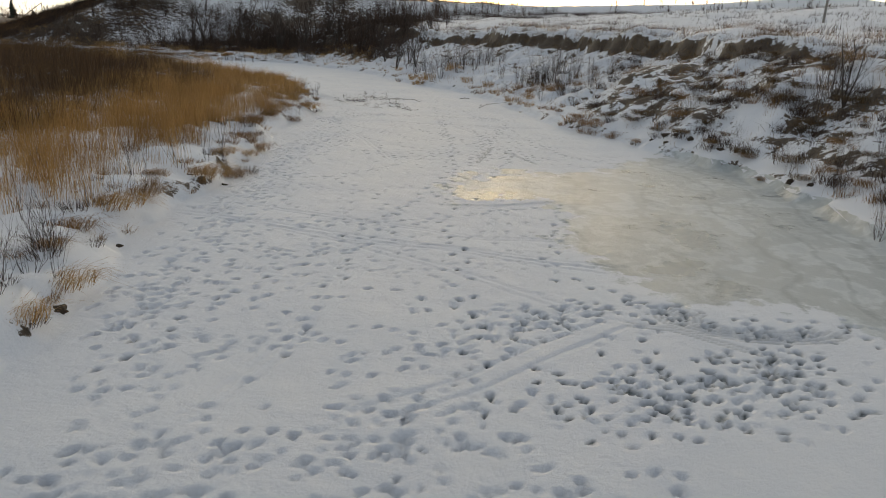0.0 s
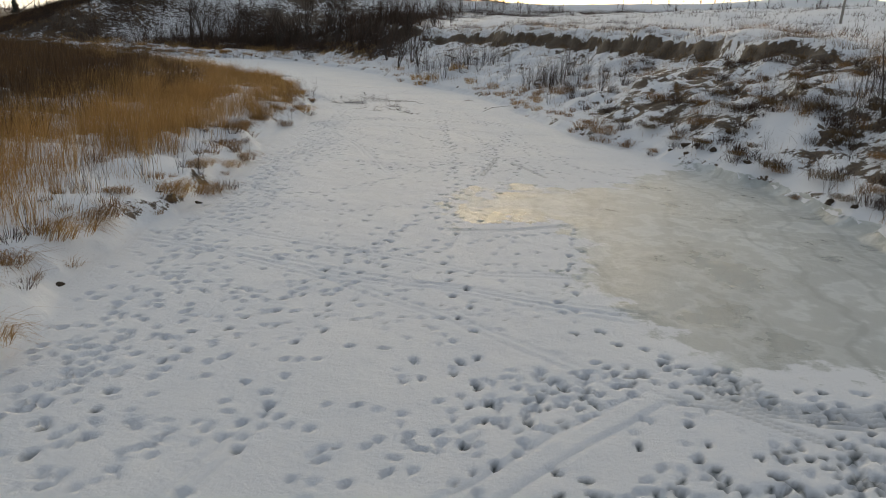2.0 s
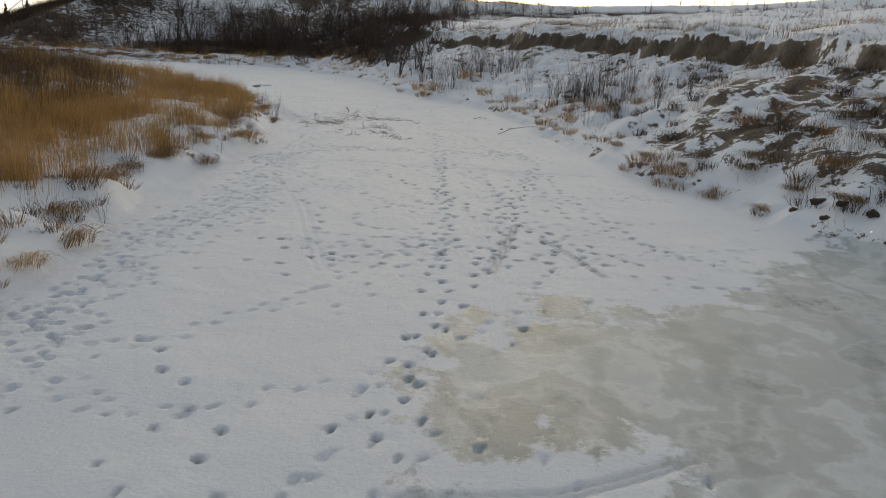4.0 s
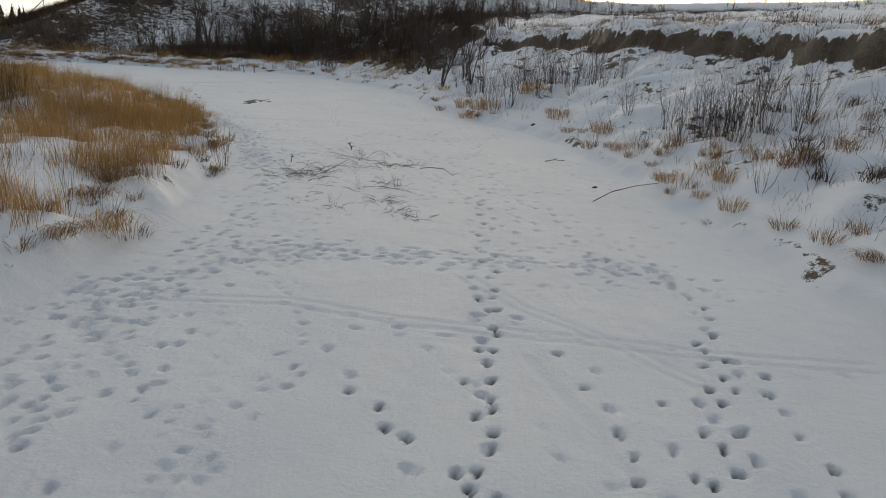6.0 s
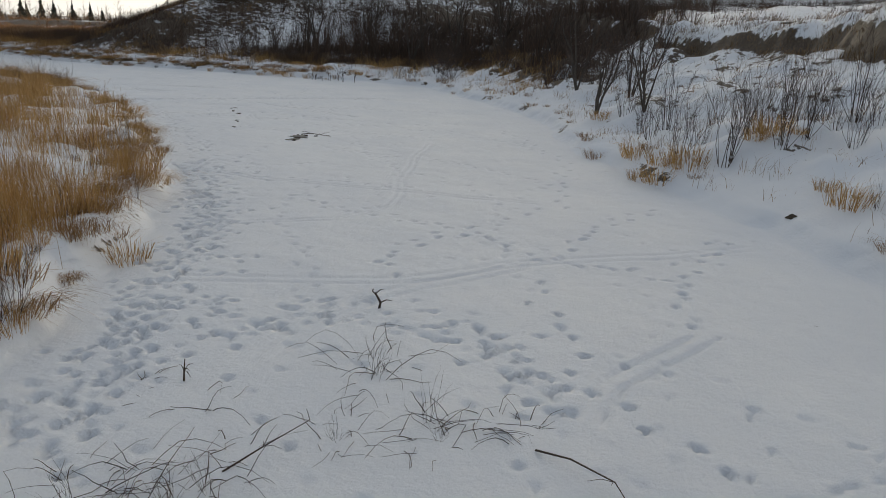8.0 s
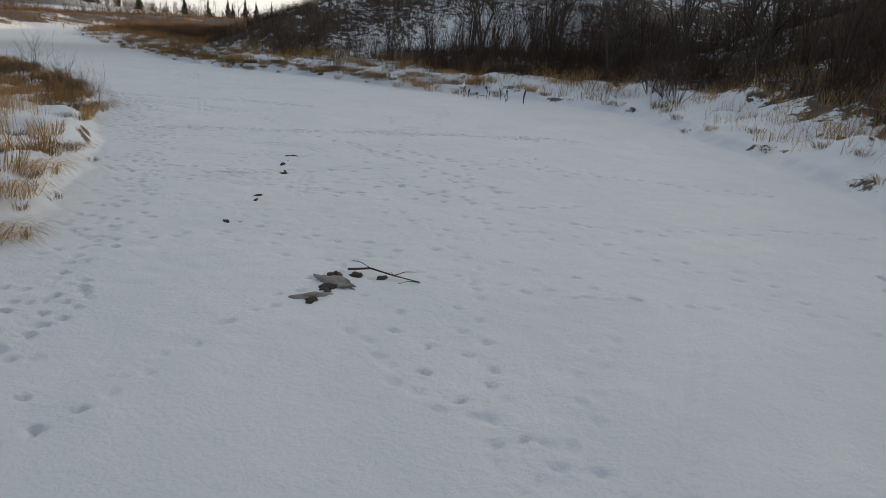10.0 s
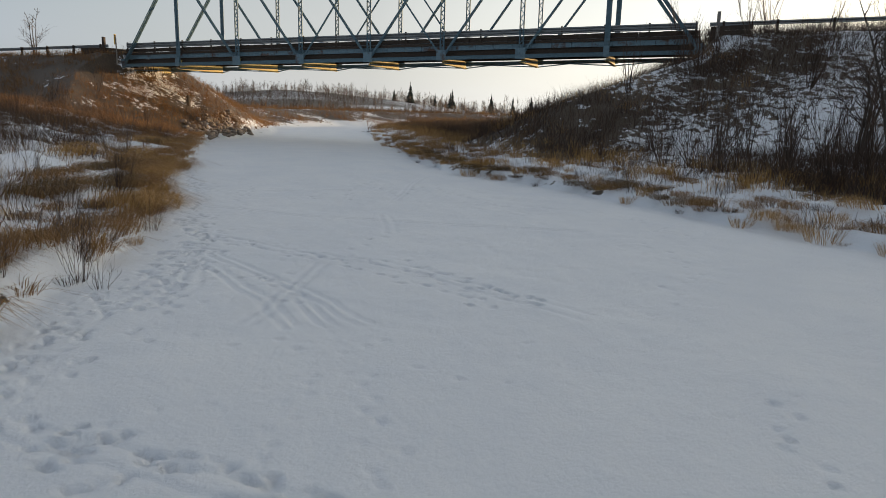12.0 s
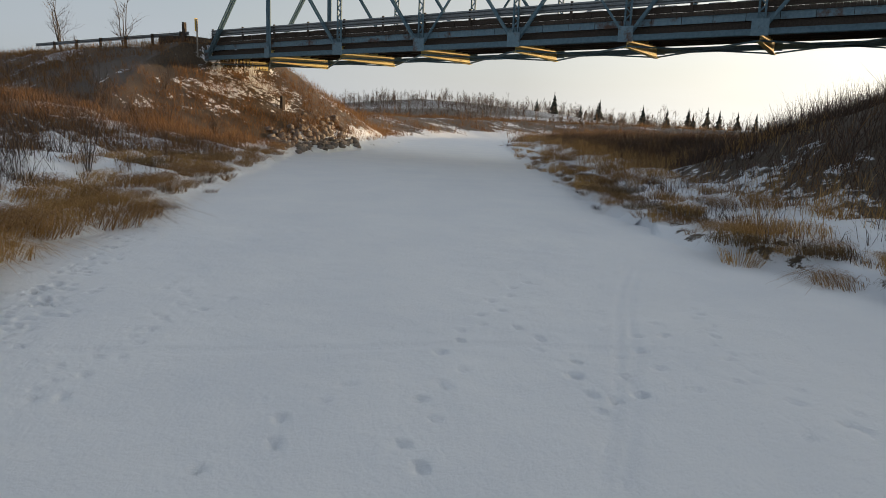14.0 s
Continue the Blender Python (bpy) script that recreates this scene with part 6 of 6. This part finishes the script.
bare_tree("bare_tree", -14.5, 78.5, 4.2, 411, "grey bare willow above the outer bend", 5, "bend willows")
bare_tree("bare_tree", -17.0, 84.5, 4.6, 412, "dark bare willow above the outer bend", 6, "bend willows")
bare_tree("bare_tree", 13.0, 33.4, 3.2, 413, "dark bare thorn tree on the steep bank", 3, "", twigs=5)
for k, (x, y) in enumerate([(-30.4, 96.6), (-31.6, 97.4), (-29.6, 96.0), (-30.9, 97.8)]):
    plant_thing("dead_bush", shrub_mesh("dead_bush", 500 + k, 16, 2.4, 0.8, TWIG, 4, 0.016, 0.6, 4), x, y, "dark fallen tangled bush at the foot of the bank", "shrub", "fallen bushes", 1.0, 40 * k)
for k in range(14):
    x, y = -41.0 + 0.32 * k + rng.normal(0, 0.2), 94.0 + rng.normal(0, 0.35)
    g2 = np.random.default_rng(600 + k)
    pts = np.stack([np.zeros(4), np.zeros(4), np.linspace(-0.05, g2.uniform(0.35, 0.7), 4)], axis=1) + g2.normal(0, 0.05, (4, 3)) * np.linspace(0, 1, 4)[:, None]
    ob = new("cattail_stalk", mesh_from("cattail_stalk", *joined([tubes(pts[None], np.full((1, 4), 0.012), 5), tubes(pts[None, 2:], np.full((1, 2), 0.026), 6)]), TWIG))
    ob.location = (x, y, float(ground_at(x, y)))
    tagged(ob, "broken brown cattail stalk in snow", "cattail", "cattail stalks")


def tree_line(name, label, mat, count, place, tall, seed, thick=0.10):
    """A far wood of bare trees, too many to count."""
    g = np.random.default_rng(seed)
    P, R = [], []
    t = np.linspace(0, 1, 2)
    for _ in range(count):
        x, y = place(g)
        z = float(ground_at(x, y)) - 0.3
        h = g.uniform(*tall) * g.choice([0.45, 0.7, 1.0, 1.15])
        lean = g.normal(0, 0.05, 3) * h
        P.append(np.array((x, y, z)) + (lean + (0, 0, h)) * t[:, None])
        R.append(thick * 0.7 * (1 - 0.8 * t))
        for _k in range(15):
            k = g.uniform(0.08, 0.9)
            q = np.array((x, y, z)) + (lean + (0, 0, h)) * k
            b = g.uniform(0, 6.28)
            w = unit((math.cos(b), math.sin(b), g.uniform(0.3, 1.5))) * h * (1.1 - k) * g.uniform(0.3, 0.7)
            P.append(q + w * t[:, None] + np.array((0, 0, 0.1 * h)) * (t ** 2)[:, None] * g.uniform(0, 1))
            R.append(thick * 0.40 * (1 - 0.7 * t))
    v, f = tubes(np.array(P), np.array(R), 3)
    return tagged(new(name, mesh_from(name, v, f, mat)), label, "woods", kind="stuff")


tree_line("far_woods", "far bare winter woods on the low hill", BRUSH, 950, lambda g: (g.uniform(-540, -380), g.uniform(80, 310)), (3.5, 7.5), 701, 0.16)
tree_line("far_thicket", "brown willow thicket beyond the bridge", BRUSH, 900, lambda g: (g.uniform(-340, -205), g.uniform(80, 260)), (1.6, 3.6), 702, 0.09)
tree_line("river_thicket", "russet willows along the far river reach", RUSSET, 160, lambda g: (g.uniform(-225, -180), g.uniform(95, 190)), (1.5, 3.2), 703, 0.07)
tree_line("field_hedge", "bare trees along the fields beyond the road", BRUSH, 260, lambda g: (g.uniform(-420, -230), g.uniform(230, 420)), (4, 9), 704, 0.14)
tree_line("right_hedge", "bare bushes on the rise beyond the road", BRUSH, 160, lambda g: (g.uniform(20, 190), g.uniform(185, 300)), (2, 5), 705, 0.10)
tree_line("back_woods", "bare woods across the fields", BRUSH, 200, lambda g: (g.uniform(-340, -180), g.uniform(-40, 80)), (4, 8), 706, 0.14)


def spruce(name, x, y, tall, seed):
    z = float(ground_at(x, y)) - 0.2
    root = empty(name, (x, y, z), "far dark green spruce on the skyline", "tree", "skyline spruces")
    g = np.random.default_rng(seed)
    part("trunk", *tubes(np.array([[(x, y, z), (x, y, z + tall)]]), np.array([[0.2, 0.03]]), 5), BARK, root)
    n = 54
    k = np.sort(g.random(n)) * 0.92 + 0.06
    b = g.uniform(0, 6.28, n)
    ln = (1.02 - k) * tall * 0.26 * g.uniform(0.6, 1.15, n)
    t = np.linspace(0, 1, 3)
    P = np.zeros((n, 3, 3))
    P[:, :, 0] = x + np.cos(b)[:, None] * ln[:, None] * t
    P[:, :, 1] = y + np.sin(b)[:, None] * ln[:, None] * t
    P[:, :, 2] = z + (k * tall)[:, None] - 0.35 * ln[:, None] * t
    part("crown", *tubes(P, np.outer(0.12 * tall * (1.1 - k), (1.0, 0.8, 0.2)), 4), SPRUCE, root)


g = np.random.default_rng(81)
for k in range(34):
    q = g.uniform(0, 1)
    spruce("spruce_tree", -430 + 150 * q + g.normal(0, 8), 255 + 165 * q + g.normal(0, 10), g.uniform(7, 13), 820 + k)

# ---- posts, rails and signs ----
mk = empty("hazard_marker", tuple(on_bridge(0.6, -1.5, DECK - 0.4)), "yellow hazard marker board on a post beside the bridge end", "road sign")
part("post", *beam(on_bridge(0.6, -1.5, DECK - 1.4), on_bridge(0.6, -1.5, DECK + 1.7), 0.09, 0.09, S3), PALE, mk)
part("board", *beam(on_bridge(0.52, -1.5, DECK + 0.7), on_bridge(0.52, -1.5, DECK + 1.75), 0.32, 0.02, S3), YELLOW, mk)
mk = empty("hazard_marker", tuple(on_bridge(0.6, WIDE + 1.5, DECK - 0.4)), "yellow hazard marker board on a post beside the bridge end", "road sign")
part("post", *beam(on_bridge(0.6, WIDE + 1.5, DECK - 1.4), on_bridge(0.6, WIDE + 1.5, DECK + 1.5), 0.09, 0.09, S3), PALE, mk)
part("board", *beam(on_bridge(0.52, WIDE + 1.5, DECK + 0.6), on_bridge(0.52, WIDE + 1.5, DECK + 1.5), 0.30, 0.02, S3), YELLOW, mk)
for p0, p1, up in (((-98.0, 131.5), (-92.0, 129.0), 2.0),):
    z0, z1 = float(ground_at(*p0)), float(ground_at(*p1))
    hr = empty("pole_handrail", (p0[0], p0[1], z0), "rough pole handrail on the brushy slope", "handrail", "slope handrails")
    part("pole", *tubes(np.array([[(p0[0], p0[1], z0 + up), (p1[0], p1[1], z1 + up)]]), np.array([[0.07, 0.06]]), 8), TIMBER, hr)
    for p, z in ((p0, z0), (p1, z1)):
        part("post", *tubes(np.array([[(p[0], p[1], z - 0.3), (p[0], p[1], z + up)]]), np.array([[0.08, 0.07]]), 8), TIMBER, hr)
st = empty("pile_stump", (-114.1, 85.2, float(ground_at(-114.1, 85.2))), "old square timber pile stump in the grass", "post")
part("stump", *beam((-114.1, 85.2, float(ground_at(-114.1, 85.2)) - 0.4), (-114.1, 85.2, float(ground_at(-114.1, 85.2)) + 1.1), 0.3, 0.3, S3), TIMBER, st)
for x, y in ((-9.0, 187.0), (-5.4, 190.5), (-4.2, 191.6)):
    z = float(ground_at(x, y))
    mb = empty("roadside_mailbox", (x, y, z), "small dark mailbox on a post beside the road", "mailbox", "roadside mailboxes")
    part("post", *beam((x, y, z - 0.3), (x, y, z + 1.3), 0.10, 0.10, S3), TIMBER, mb)
    part("box", *beam((x - 0.35, y, z + 1.5), (x + 0.35, y, z + 1.5), 0.4, 0.4), TIMBER, mb)
for x, y, h in ((33.0, 90.0, 6.5), (78.0, 176.0, 8.0)):
    z = float(ground_at(x, y))
    up = empty("utility_pole", (x, y, z), "grey wooden pole beyond the snowy bank", "pole", "poles")
    part("pole", *tubes(np.array([[(x, y, z - 0.5), (x, y, z + h)]]), np.array([[0.15, 0.11]]), 8), PALE, up)
